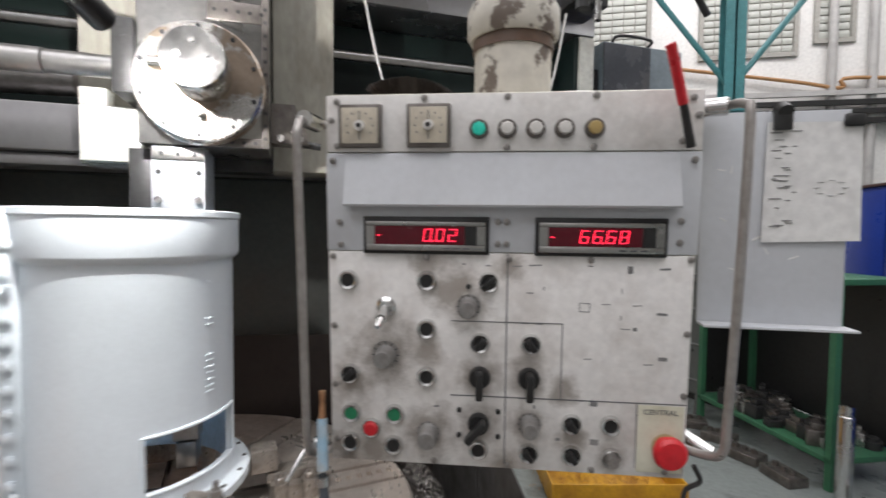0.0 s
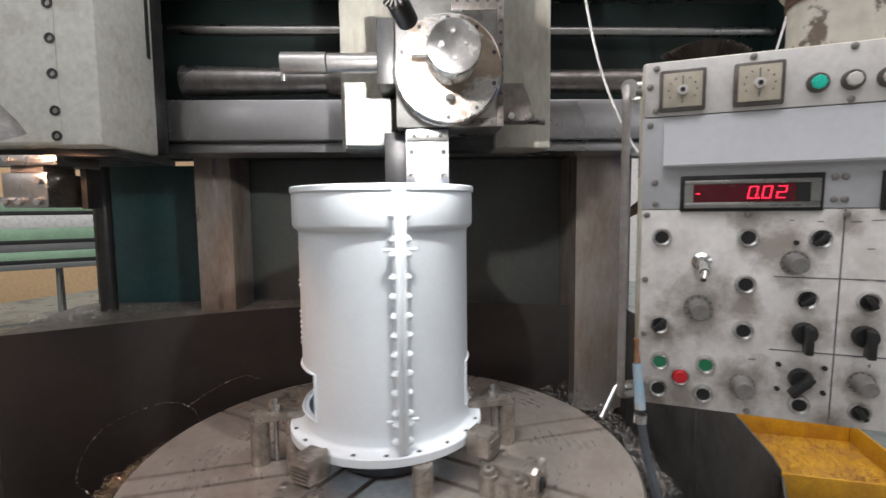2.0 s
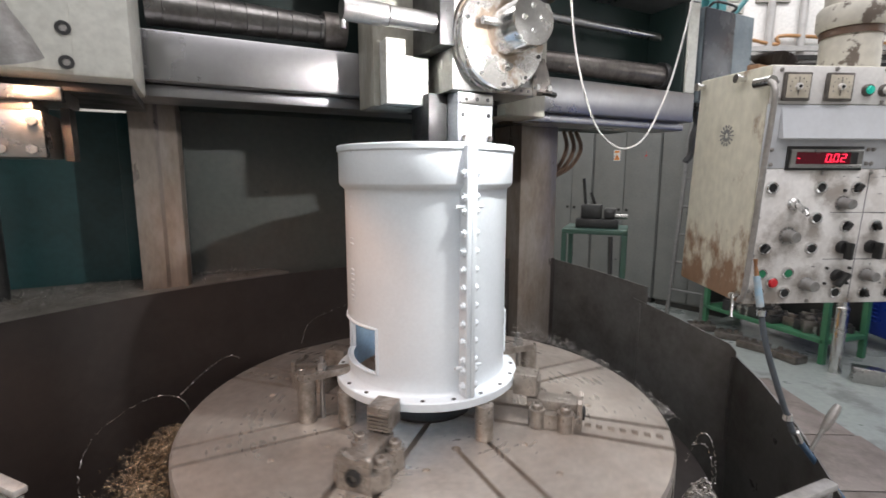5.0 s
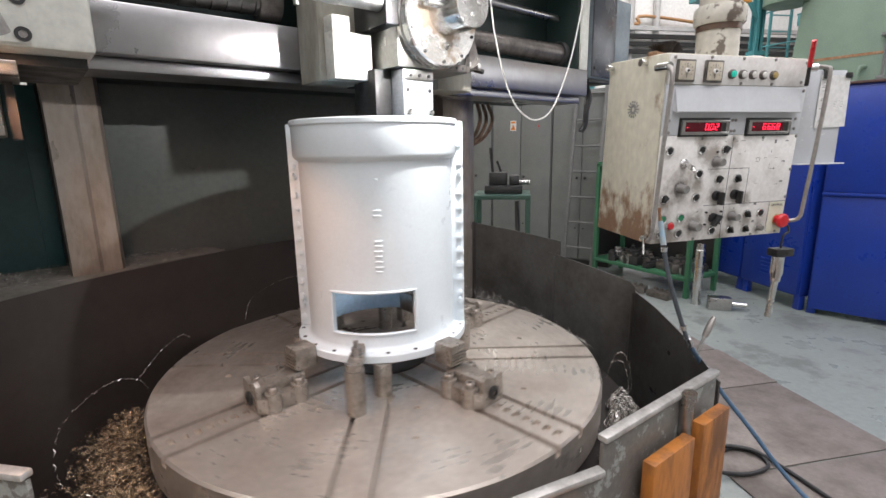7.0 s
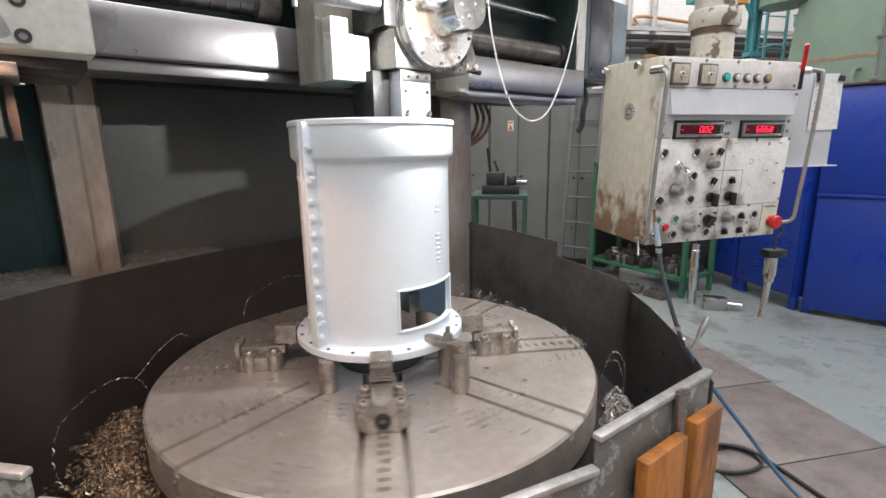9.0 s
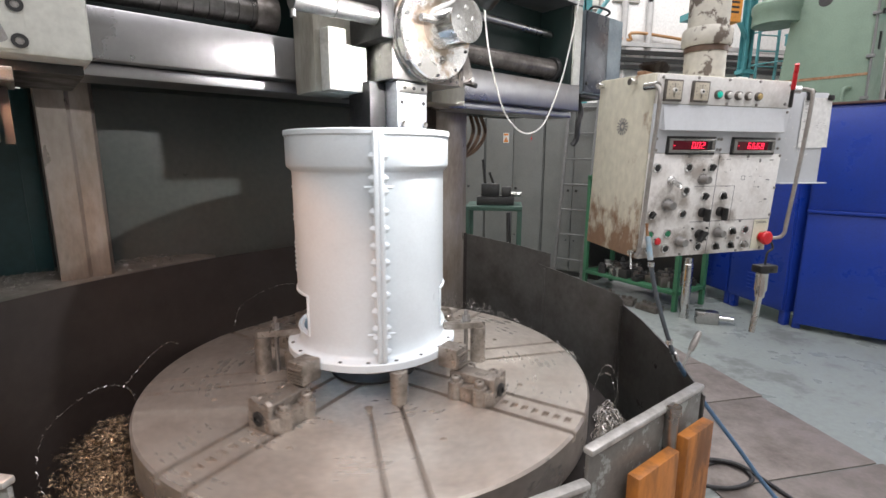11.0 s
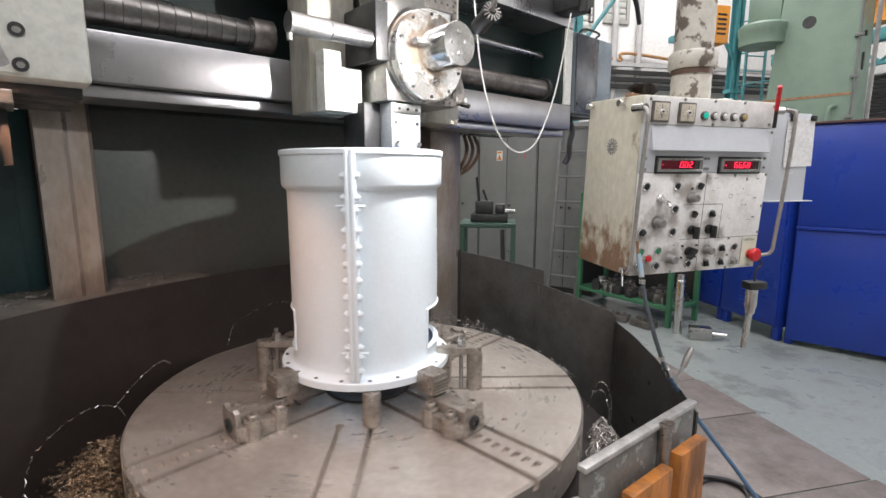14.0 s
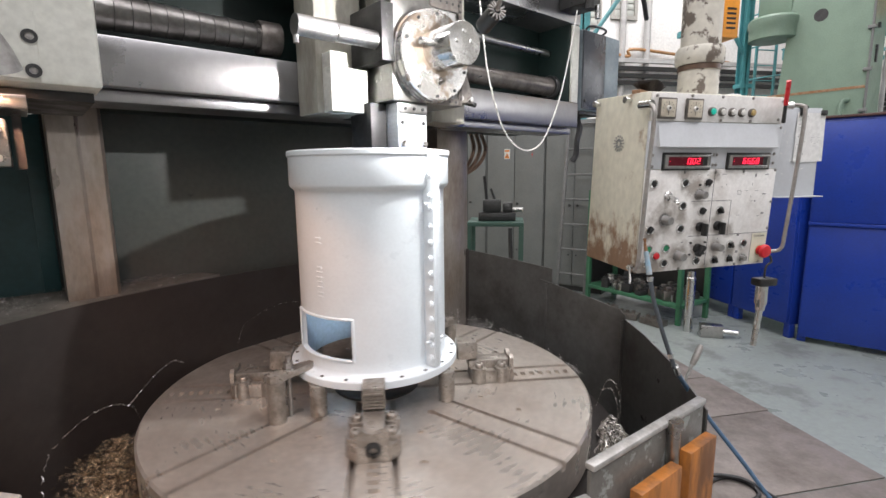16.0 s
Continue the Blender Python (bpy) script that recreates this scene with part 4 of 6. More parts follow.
SCREWMESH = mesh_of("panel_screw", add_lathe(B(), [(0.0, 0), (0.0056, 0), (0.0048, 0.003), (0.002, 0.004), (0.0, 0.004)], 14, pose(0, -0.004, 0, 90, 0, 0)), SCREWM)
for x, z in ((0.022, 1.708), (0.168, 1.712), (0.302, 1.712), (0.440, 1.712), (0.585, 1.706), (0.012, 1.678), (0.022, 1.636), (0.302, 1.632), (0.438, 1.632), (0.572, 1.640), (0.594, 1.68), (0.014, 1.612), (0.592, 1.612), (0.024, 1.510), (0.026, 1.472), (0.290, 1.512), (0.304, 1.512), (0.290, 1.476), (0.304, 1.476), (0.576, 1.516), (0.576, 1.482), (0.012, 1.452), (0.172, 1.452), (0.309, 1.452), (0.440, 1.452), (0.594, 1.455), (0.012, 1.332), (0.012, 1.228), (0.014, 1.128), (0.030, 1.104), (0.186, 1.098), (0.310, 1.098), (0.452, 1.098), (0.570, 1.102), (0.594, 1.335), (0.594, 1.232)):
    o = new("panel_screw", SCREWMESH)
    o.parent, o.matrix_basis = pend, Matrix.Translation((x, 0, z))

# gauges
for x, tilt in ((0.063, 0), (0.176, 12)):
    g = part("gauge", add_box(B(), x - 0.036, x + 0.036, -0.014, -0.0042, 1.632, 1.702, bevel=0.003), IRON, pend, "square panel gauge")
    part("dial", box(x - 0.030, x + 0.030, -0.0155, -0.0142, 1.639, 1.696, 0.0005), GAUGE, g)
    front("hub", turned([(0, 0.0156), (0.009, 0.0156), (0.008, 0.022), (0.0, 0.022)], 20), LENS_CLEAR, g, x=x, z=1.667)
    front("hub_screw", turned([(0, 0.0221), (0.004, 0.0221), (0.003, 0.025), (0.0, 0.025)], 14), DARKIRON, g, x=x, z=1.667)
    part("needle", box(x - 0.0008, x + 0.0008, -0.0164, -0.0158, 1.645, 1.690), INK, g)
    marks = B()
    for k in range(9):
        a = radians(-120 + 30 * k)
        add_box(marks, x - 0.001 + 0.022 * math.sin(a), x + 0.001 + 0.022 * math.sin(a), -0.0162, -0.0156, 1.6655 + 0.022 * math.cos(a), 1.6685 + 0.022 * math.cos(a))
    part("scale_marks", marks, INK, g)

# signal lamps
for x, mat in ((0.257, LENS_TEAL), (0.302, LENS_CLEAR), (0.347, LENS_CLEAR), (0.392, LENS_CLEAR), (0.438, LENS_AMBER)):
    b = front("lamp_bezel", turned([(0.011, 0.004), (0.0155, 0.004), (0.0155, 0.010), (0.0135, 0.014), (0.011, 0.014)], 20), IRON, pend, "signal lamp", x=x, z=1.661)
    part("lens", turned([(0, 0.004), (0.0112, 0.004), (0.0112, 0.015), (0.009, 0.019), (0.0, 0.020)], 8), mat, b)

# digital displays
SEGS = {"0": "abcdef", "2": "abged", "6": "afgedc", "7": "abc", "8": "abcdefg"}


def digit(bm, ch, x, z, w, h):
    """Slanted seven-segment figure."""
    t = 0.0019
    m = Matrix.Translation((x, 0, z)) @ Matrix(((1, 0, 0.14, 0), (0, 1, 0, 0), (0, 0, 1, 0), (0, 0, 0, 1)))
    bars = {"a": (0, w, h - t, h), "g": (0, w, h / 2 - t / 2, h / 2 + t / 2), "d": (0, w, 0, t), "f": (0, t, h / 2, h), "e": (0, t, 0, h / 2), "b": (w - t, w, h / 2, h), "c": (w - t, w, 0, h / 2)}
    for s in SEGS[ch]:
        x0, x1, z0, z1 = bars[s]
        add_box(bm, x0 + 0.0004, x1 - 0.0004, -0.0145, -0.0138, z0 + 0.0004, z1 - 0.0004, m)
    return bm


for x0, x1, text, right in ((0.066, 0.276, "002", 0.226), (0.350, 0.556, "6668", 0.498)):
    d = part("display", box(x0, x1, -0.008, -0.0032, 1.458, 1.520, 0.001), BLACK, pend, "red digital display")
    part("bezel", add_box(add_box(add_box(add_box(B(), x0 + 0.006, x1 - 0.006, -0.014, -0.0082, 1.505, 1.512, bevel=0.001), x0 + 0.006, x1 - 0.006, -0.014, -0.0082, 1.464, 1.474, bevel=0.001), x0 + 0.006, x0 + 0.020, -0.0138, -0.0082, 1.4742, 1.5048), x1 - 0.020, x1 - 0.006, -0.0138, -0.0082, 1.4742, 1.5048), STEEL, d)
    part("window", box(x0 + 0.0202, x1 - 0.040, -0.0132, -0.0084, 1.4742, 1.5048), DISPLAY, d)
    part("keypad", box(x1 - 0.0398, x1 - 0.0202, -0.0134, -0.0084, 1.4742, 1.5048), BLACK, d)
    n = len(text)
    for k, ch in enumerate(text):
        fx = right - 0.0205 * (n - k)
        part("figure", digit(B(), ch, fx + 0.0025, 1.4795, 0.0135, 0.021), DIGIT, d, "glowing red figure")
        if k == n - 3:
            part("decimal_point", box(fx + 0.0175, fx + 0.0198, -0.0145, -0.0138, 1.4792, 1.4815), DIGIT, d)
    part("sign_bar", box(x0 + 0.024, x0 + 0.030, -0.0145, -0.0138, 1.4885, 1.4897), DIGIT, d)
    bars = B()
    for k in range(3):
        add_box(bars, x1 - 0.075 + 0.016 * k, x1 - 0.064 + 0.016 * k, -0.0143, -0.0139, 1.467, 1.4695)
    part("print", bars, INK, d)

# knobs and buttons
RINGM = mesh_of("ring", add_lathe(B(), [(0.0112, 0.004), (0.0172, 0.004), (0.0172, 0.007), (0.0150, 0.0120), (0.0112, 0.0105)], 24, pose(0, 0, 0, 90, 0, 0), closed=True), CHROME)
CAPM = mesh_of("cap", add_lathe(B(), [(0, 0.004), (0.0117, 0.004), (0.0117, 0.0085), (0.0, 0.0085)], 20, pose(0, 0, 0, 90, 0, 0)), BLACK)


def ringed(name, x, z, label=""):
    o = new(name, RINGM)
    o.parent, o.matrix_basis = pend, Matrix.Translation((x, 0, z))
    if label:
        o["label"] = label
    return o


for x, z in ((0.038, 1.412), (0.173, 1.413), (0.173, 1.331), (0.173, 1.248), (0.039, 1.125), (0.115, 1.123), (0.262, 1.123), (0.480, 1.177)):
    o = ringed("push_button", x, z, "black push button in a chrome ring")
    c = new("cap", CAPM)
    c.parent = o
for x, z in ((0.276, 1.412), (0.263, 1.309), (0.347, 1.310), (0.039, 1.248), (0.417, 1.176), (0.347, 1.121), (0.418, 1.122)):
    o = ringed("selector_switch", x, z, "black two-way selector switch")
    c = new("cap", CAPM)
    c.parent = o
    part("grip", add_box(B(), -0.0045, 0.0045, -0.022, -0.0086, -0.011, 0.011, bevel=0.002), BLACK, o, m=pose(0, 0, 0, 0, 40 if x < 0.3 else -35, 0))
for x, z, mat in ((0.041, 1.178, GREENB), (0.117, 1.179, GREENB)):
    o = ringed("push_button", x, z, "green push button in a chrome ring")
    part("cap", turned([(0, 0.004), (0.0116, 0.004), (0.0116, 0.0095), (0.0, 0.0095)], 20), mat, o)
o = ringed("push_button", 0.076, 1.152, "red push button")
part("cap", turned([(0, 0.004), (0.0116, 0.004), (0.0116, 0.014), (0.010, 0.016), (0.0, 0.016)], 20), RED, o)


def pot(x, z, r, rk):
    """A knurled adjusting knob over a worn scale disc."""
    o = front("adjuster", turned([(0, 0.004), (r, 0.004), (r, 0.0055), (0, 0.0055)], 32), SCREWM, pend, "round adjusting knob on a scale disc", x, z)
    part("knob", turned([(0, 0.0056), (rk + 0.002, 0.0056), (rk, 0.009), (rk * 0.95, 0.034), (rk * 0.85, 0.037), (0, 0.037)], 24), ALU, o)
    marks = B()
    for k in range(11):
        add_box(marks, -0.0008, 0.0008, -0.0062, -0.0056, r * 0.74, r * 0.95, pose(0, 0, 0, 0, 30 * k - 150, 0))
    part("scale_marks", marks, INK, o)


pot(0.243, 1.371, 0.021, 0.0145)
pot(0.102, 1.283, 0.025, 0.016)
pot(0.176, 1.147, 0.021, 0.0165)
pot(0.347, 1.172, 0.020, 0.0145)
for x, z, turn_deg in ((0.263, 1.251, 0), (0.345, 1.252, 0), (0.262, 1.170, 40)):
    o = front("rotary_switch", turned([(0, 0.004), (0.018, 0.004), (0.0185, 0.012), (0.0165, 0.018), (0, 0.018)], 24), BLACK, pend, "black rotary switch with a bar grip", x, z, turn_deg)
    part("grip", add_box(B(), -0.006, 0.006, -0.040, -0.0182, -0.030, 0.016, bevel=0.003), BLACK, o)
for dx, dz in ((-0.033, 0.022), (0.033, 0.022), (-0.033, -0.022), (0.033, -0.022)):
    front("stud", turned([(0, 0.004), (0.004, 0.004), (0.004, 0.009), (0, 0.009)], 12), DARKIRON, pend, x=0.262 + dx, z=1.170 + dz)
front("stud", turned([(0, 0.004), (0.004, 0.004), (0.004, 0.009), (0, 0.009)], 12), DARKIRON, pend, x=0.243, z=1.405)
o = front("toggle_switch", turned([(0, 0.004), (0.016, 0.004), (0.0165, 0.009), (0.011, 0.013), (0.010, 0.022), (0, 0.022)], 24), CHROME, pend, "chrome toggle lever", 0.104, 1.368)
part("lever", add_rod(add_rod(B(), (0, -0.020, 0), (0.0, -0.048, -0.012), 0.007, 0.009, n=14), (0.0, -0.048, -0.012), (-0.003, -0.062, -0.022), 0.006, 0.005, n=12), CHROME, o)
o = ringed("key_switch", 0.483, 1.121, "chrome key switch")
part("barrel", turned([(0, 0.004), (0.011, 0.004), (0.0095, 0.024), (0, 0.024)], 18), SCREWM, o)
o = front("emergency_stop", turned([(0, 0.004), (0.017, 0.004), (0.017, 0.012), (0.013, 0.013), (0.013, 0.022), (0.026, 0.024), (0.0265, 0.033), (0.022, 0.039), (0, 0.041)], 32), RED, pend, "red mushroom emergency stop button", 0.568, 1.146)
part("yellow_collar", turned([(0.018, 0.004), (0.0215, 0.004), (0.0215, 0.006), (0.018, 0.006)], 28), YELLOWOLD, o)
part("stop_plate", box(0.5235, 0.596, -0.0052, -0.0042, 1.100, 1.214), STOPPLATE, pend, "faded yellowish stop plate")


def lettering(name, text, size, mat, parent, m):
    """Raised plain lettering turned into a mesh."""
    cu = bpy.data.curves.new(name, "FONT")
    cu.body, cu.size, cu.extrude, cu.align_x = text, size, 0.0003, "CENTER"
    tmp = bpy.data.objects.new(name, cu)
    scene.collection.objects.link(tmp)
    bpy.context.view_layer.update()
    me = bpy.data.meshes.new_from_object(tmp.evaluated_get(bpy.context.evaluated_depsgraph_get()))
    bpy.data.objects.remove(tmp)
    me.materials.clear()
    me.materials.append(mat)
    o = new(name, me)
    o.parent, o.matrix_basis = parent, m
    return o


lettering("lettering", "CENTRAL", 0.0125, INK, pend, Matrix.Translation((0.559, -0.0056, 1.199)) @ pose(0, 0, 0, 90, 0, 0))
# worn printed symbols: plain dark bars
rng = random.Random(4)
for x, z, w, h in ((0.322, 1.440, 0.016, 0.002), (0.352, 1.442, 0.020, 0.002), (0.44, 1.442, 0.008, 0.002), (0.502, 1.437, 0.008, 0.012), (0.556, 1.439, 0.016, 0.003), (0.344, 1.396, 0.010, 0.002), (0.366, 1.404, 0.002, 0.006), (0.432, 1.381, 0.016, 0.0014), (0.432, 1.367, 0.016, 0.0014), (0.424, 1.374, 0.0014, 0.014), (0.440, 1.374, 0.0014, 0.014), (0.466, 1.380, 0.014, 0.0015), (0.490, 1.402, 0.0015, 0.010), (0.515, 1.379, 0.014, 0.0015), (0.490, 1.358, 0.0015, 0.008), (0.554, 1.366, 0.016, 0.004), (0.498, 1.340, 0.016, 0.0015), (0.513, 1.340, 0.006, 0.006), (0.558, 1.292, 0.014, 0.006), (0.536, 1.282, 0.014, 0.0018), (0.44, 1.288, 0.012, 0.0015), (0.43, 1.216, 0.012, 0.0012), (0.452, 1.213, 0.012, 0.010), (0.335, 1.216, 0.014, 0.002), (0.455, 1.146, 0.014, 0.010), (0.395, 1.148, 0.008, 0.005), (0.335, 1.345, 0.012, 0.002), (0.36, 1.344, 0.012, 0.002), (0.235, 1.442, 0.006, 0.002), (0.275, 1.440, 0.008, 0.002), (0.355, 1.202, 0.003, 0.006), (0.19, 1.196, 0.010, 0.003)):
    part("printed_symbol", add_box(B(), x - w / 2, x + w / 2, -0.0045, -0.0038, z - h / 2, z + h / 2, Matrix.Translation((x, 0, z)) @ pose(0, 0, 0, 0, rng.uniform(-4, 4), 0) @ Matrix.Translation((-x, 0, -z))), INKFADED, pend, "worn printed symbol")

# bent tubular handles at both ends
for pts in ([(0.006, 0.03, 1.674), (-0.022, 0.01, 1.676), (-0.026, -0.03, 1.676), (-0.026, -0.05, 1.66), (-0.026, -0.056, 1.62), (-0.026, -0.05, 1.45), (-0.026, -0.045, 1.22), (-0.026, -0.04, 1.135), (-0.022, -0.02, 1.108), (0.006, 0.01, 1.104)], [(PW - 0.006, 0.03, 1.692), (PW + 0.03, 0.01, 1.694), (PW + 0.042, -0.03, 1.69), (PW + 0.043, -0.045, 1.66), (PW + 0.042, -0.045, 1.45), (PW + 0.040, -0.04, 1.22), (PW + 0.038, -0.035, 1.155), (PW + 0.02, -0.01, 1.138), (PW - 0.006, 0.02, 1.135)]):
    part("handle", add_tube(B(), smooth_path(pts, 6), 0.0070, 14), WORNTUBE, pend, "bent tubular steel handle")
part("handle_clamp", add_rod(B(), (-0.022, -0.035, 1.676), (-0.022, 0.02, 1.676), 0.014, n=16), CHROME, pend)
part("handle_clamp", add_rod(B(), (PW + 0.03, -0.005, 1.692), (PW - 0.01, 0.02, 1.692), 0.014, n=16), CHROME, pend)
part("side_stop", add_rod(B(), (PW, 0.05, 1.15), (PW + 0.045, 0.02, 1.125), 0.011, 0.014, n=14), CHROME, pend)
part("foot_latch", add_rod(add_rod(B(), (-0.03, 0.0, 1.115), (0.0, 0.02, 1.115), 0.010, n=14), (-0.035, -0.01, 1.12), (-0.06, -0.05, 1.07), 0.004, n=10), CHROME, pend)

# post that carries the pendant
post = thing("pendant_post", "cream painted round steel post with chipped paint", "post", Matrix.Translation((1.066, 1.490, 0)))
part("lower_tube", add_lathe(B(), [(0.0, 1.7185), (0.078, 1.7185), (0.078, 1.728), (0.070, 1.731), (0.070, 1.842), (0.0, 1.842)], 40), CHIPPED, post)
# narrow dark brown ring at the top of the lower tube
part("dark_band", add_lathe(B(), [(0.071, 1.822), (0.0735, 1.822), (0.0735, 1.842), (0.071, 1.842)], 40, closed=True), HOSEBROWN, post, "dark brown band under the collar")
part("collar", add_lathe(B(), [(0.0, 1.8425), (0.078, 1.8425), (0.084, 1.852), (0.084, 1.895), (0.078, 1.905), (0.0, 1.905)], 40), CHIPPED, post)
part("upper_tube", add_lathe(B(), [(0.0, 1.9055), (0.068, 1.9055), (0.068, 7.5), (0.0, 7.5)], 40), CHIPPED, post)

# things on and round the pendant
brush = thing("hand_brush", "wooden hand brush with dark bristles", "brush", PF @ Matrix.Translation((0.072, 0.13, PT + 0.001)) @ pose(0, 0, 0, 0, 0, 28) @ Matrix.Scale(0.66, 4))
part("stock", box(-0.095, 0.16, -0.024, 0.024, 0.0, 0.022, 0.005), WOOD, brush)
br = B()
rng = random.Random(7)
for k in range(1500):
    x, y = rng.uniform(0.0, 0.15), rng.uniform(-0.024, 0.024)
    s = (x - 0.075) / 0.075
    add_rod(br, (x, y, 0.021), (x + 0.045 * s + rng.uniform(-0.006, 0.006), y * 1.9 + rng.uniform(-0.006, 0.006), 0.025 + (0.062 - 0.030 * s * s) * rng.uniform(0.9, 1.0)), 0.0016, 0.0012, n=3)
part("bristles", br, BRISTLE, brush)
knife = thing("red_scraper", "scraper with a red taped handle hooked on the pendant", "hand tool", I4)
part("blade", add_rod(B(), (1.343, 1.372, 1.628), (1.325, 1.352, 1.690), 0.007, 0.006, n=10), DARKIRON, knife)
part("grip", add_tube(B(), smooth_path([(1.325, 1.352, 1.688), (1.316, 1.342, 1.715), (1.302, 1.326, 1.755), (1.297, 1.322, 1.766)], 4), 0.0075, 12), RED, knife)
rag = tagged(part("paper_scrap", add_box(B(), 0.40, 0.445, 0.05, 0.09, PT + 0.001, PT + 0.010, bevel=0.004), PAPER), "small white scrap on the pendant", "scrap")
rag.matrix_basis = PF

BF = Matrix.Translation((1.378, 1.437, 0)) @ pose(0, 0, 0, 0, 0, 1)
board = thing("sheet_holder", "grey sheet-metal board with a folded foot", "notice board", BF)
part("board_sheet", box(0.0, 0.213, 0.0, 0.003, 1.352, 1.692, 0.0008), PANEL_TOP, board)
part("board_lip", box(0.0, 0.217, -0.038, -0.0005, 1.349, 1.353, 0.0008), PANEL_TOP, board)
chalk = B()
for x, z, w, h, r in ((0.05, 1.44, 0.008, 0.002, 20), (0.085, 1.49, 0.014, 0.003, -30), (0.10, 1.47, 0.012, 0.002, 60), (0.14, 1.46, 0.016, 0.002, -20), (0.06, 1.56, 0.010, 0.002, 80), (0.03, 1.60, 0.012, 0.002, 10), (0.045, 1.60, 0.002, 0.012, 10), (0.035, 1.52, 0.010, 0.002, 30)):
    add_box(chalk, -w / 2, w / 2, -0.001, -0.0002, -h / 2, h / 2, Matrix.Translation((x, 0, z)) @ pose(0, 0, 0, 0, r, 0))
part("chalk_marks", chalk, PAPER, board)
sheetp = tagged(part("paper_sheet", add_prism(B(), [(0.090, 1.484), (0.230, 1.488), (0.226, 1.672), (0.094, 1.674)], 0.004, 0.0052, pose(0, 0, 0, 90, 0, 0)), PAPER), "white drawing sheet clipped to the board", "paper")
sheetp.matrix_basis = BF
rng = random.Random(11)
for k in range(26):
    x, z, w = rng.uniform(0.105, 0.135), rng.uniform(1.50, 1.66), rng.uniform(0.006, 0.018)
    part("print", box(x - w / 2, x + w / 2, -0.0062, -0.0054, z - 0.0008, z + 0.0008), INKFADED, sheetp)
for k in range(8):
    a = 2 * math.pi * k / 8
    part("print", box(0.186 + 0.02 * math.cos(a) - 0.004, 0.186 + 0.02 * math.cos(a) + 0.004, -0.0062, -0.0054, 1.57 + 0.012 * math.sin(a) - 0.0004, 1.57 + 0.012 * math.sin(a) + 0.0004), INKFADED, sheetp)
clip = tagged(part("paper_clip", add_rod(add_box(B(), 0.100, 0.126, -0.016, -0.006, 1.660, 1.696, bevel=0.003), (0.113, -0.018, 1.686), (0.113, -0.003, 1.696), 0.012, n=14), DARKIRON), "black spring clip gripping the paper", "clip")
clip.matrix_basis = BF
clip2 = tagged(part("paper_clip", add_box(B(), 0.198, 0.228, -0.014, -0.006, 1.664, 1.684, bevel=0.005), DARKIRON), "black magnet pinning the sheet corner", "magnet")
clip2.matrix_basis = BF

gun = thing("air_wrench", "steel air tool hanging by a hook from the handle", "power tool", Matrix.Translation((1.360, 1.40, 0)))
part("hook", add_tube(B(), smooth_path([(0.01, 0.0, 1.125), (0.02, 0.0, 1.10), (0.0, 0.0, 1.085), (-0.005, 0.0, 1.06), (-0.005, 0.0, 1.035)], 5), 0.004), DARKIRON, gun)
part("collar", box(-0.045, 0.035, -0.025, 0.025, 1.005, 1.036, 0.006), BLACK, gun)
part("barrel", add_lathe(B(), [(0.0, 1.004), (0.022, 1.004), (0.022, 0.935), (0.017, 0.925), (0.017, 0.905), (0.0, 0.905)], 24, Matrix.Translation((-0.012, 0, 0))), BRIGHT, gun)
part("shank", add_rod(B(), (-0.014, 0, 0.904), (-0.028, 0, 0.76), 0.0125, 0.011, n=18), BRIGHT, gun)

hosep = thing("air_hose", "blue-grey air hose with a blow gun, hanging to the floor", "hose", I4)
part("hose", add_tube(B(), smooth_path([(0.778, 1.300, 1.085), (0.795, 1.292, 1.00), (0.835, 1.285, 0.88), (0.885, 1.285, 0.76)], 8), 0.0078, 12), HOSEGREY, hosep, "dark grey upper hose")
part("hose", add_tube(B(), smooth_path([(0.93, 1.318, 0.712), (0.945, 1.33, 0.70), (1.05, 1.39, 0.59), (1.17, 1.39, 0.44), (1.28, 1.345, 0.29), (1.39, 1.29, 0.13), (1.47, 1.20, 0.03), (1.53, 1.0, 0.021), (1.56, 0.75, 0.021)], 8), 0.0088, 12), HOSE, hosep)
part("blow_gun", add_rod(B(), (0.769, 1.318, 1.180), (0.777, 1.303, 1.10), 0.0085, 0.0095, n=14), LIGHTBLUE, hosep, "pale blue blow gun")
part("blow_nozzle", add_rod(add_rod(B(), (0.767, 1.323, 1.205), (0.769, 1.318, 1.181), 0.0045, 0.006, n=10), (0.766, 1.325, 1.225), (0.767, 1.323, 1.205), 0.006, 0.004, n=8), RUSTY, hosep, "brass nozzle")
for z, p in ((1.085, (0.778, 1.300)), (0.80, (0.868, 1.285))):
    part("hose_clip", add_lathe(B(), [(0.008, z - 0.008), (0.0115, z - 0.008), (0.0115, z + 0.008), (0.008, z + 0.008)], 16, Matrix.Translation((*p, 0)), closed=True), CHROME, hosep)
part("coupling", add_rod(B(), (0.893, 1.291, 0.758), (0.926, 1.315, 0.715), 0.0125, n=16), CHROME, hosep)
cablep = tagged(part("floor_cable", add_tube(B(), smooth_path([(1.20, 1.50, 0.018), (1.36, 1.59, 0.018), (1.47, 1.61, 0.018), (1.53, 1.54, 0.018), (1.50, 1.46, 0.018), (1.36, 1.44, 0.018), (1.24, 1.50, 0.026), (1.34, 1.62, 0.032), (1.50, 1.57, 0.034), (1.56, 1.44, 0.018), (1.58, 1.2, 0.018)], 8), 0.009, 8), RUBBER), "black rubber cable coiled on the floor", "cable")
lev = thing("lever_handle", "worn round-gripped lever sticking up beside the guard", "hand tool", I4)
part("rod", add_rod(B(), (1.02, 1.40, 0.62), (1.062, 1.405, 0.70), 0.006, n=10), STEEL, lev)
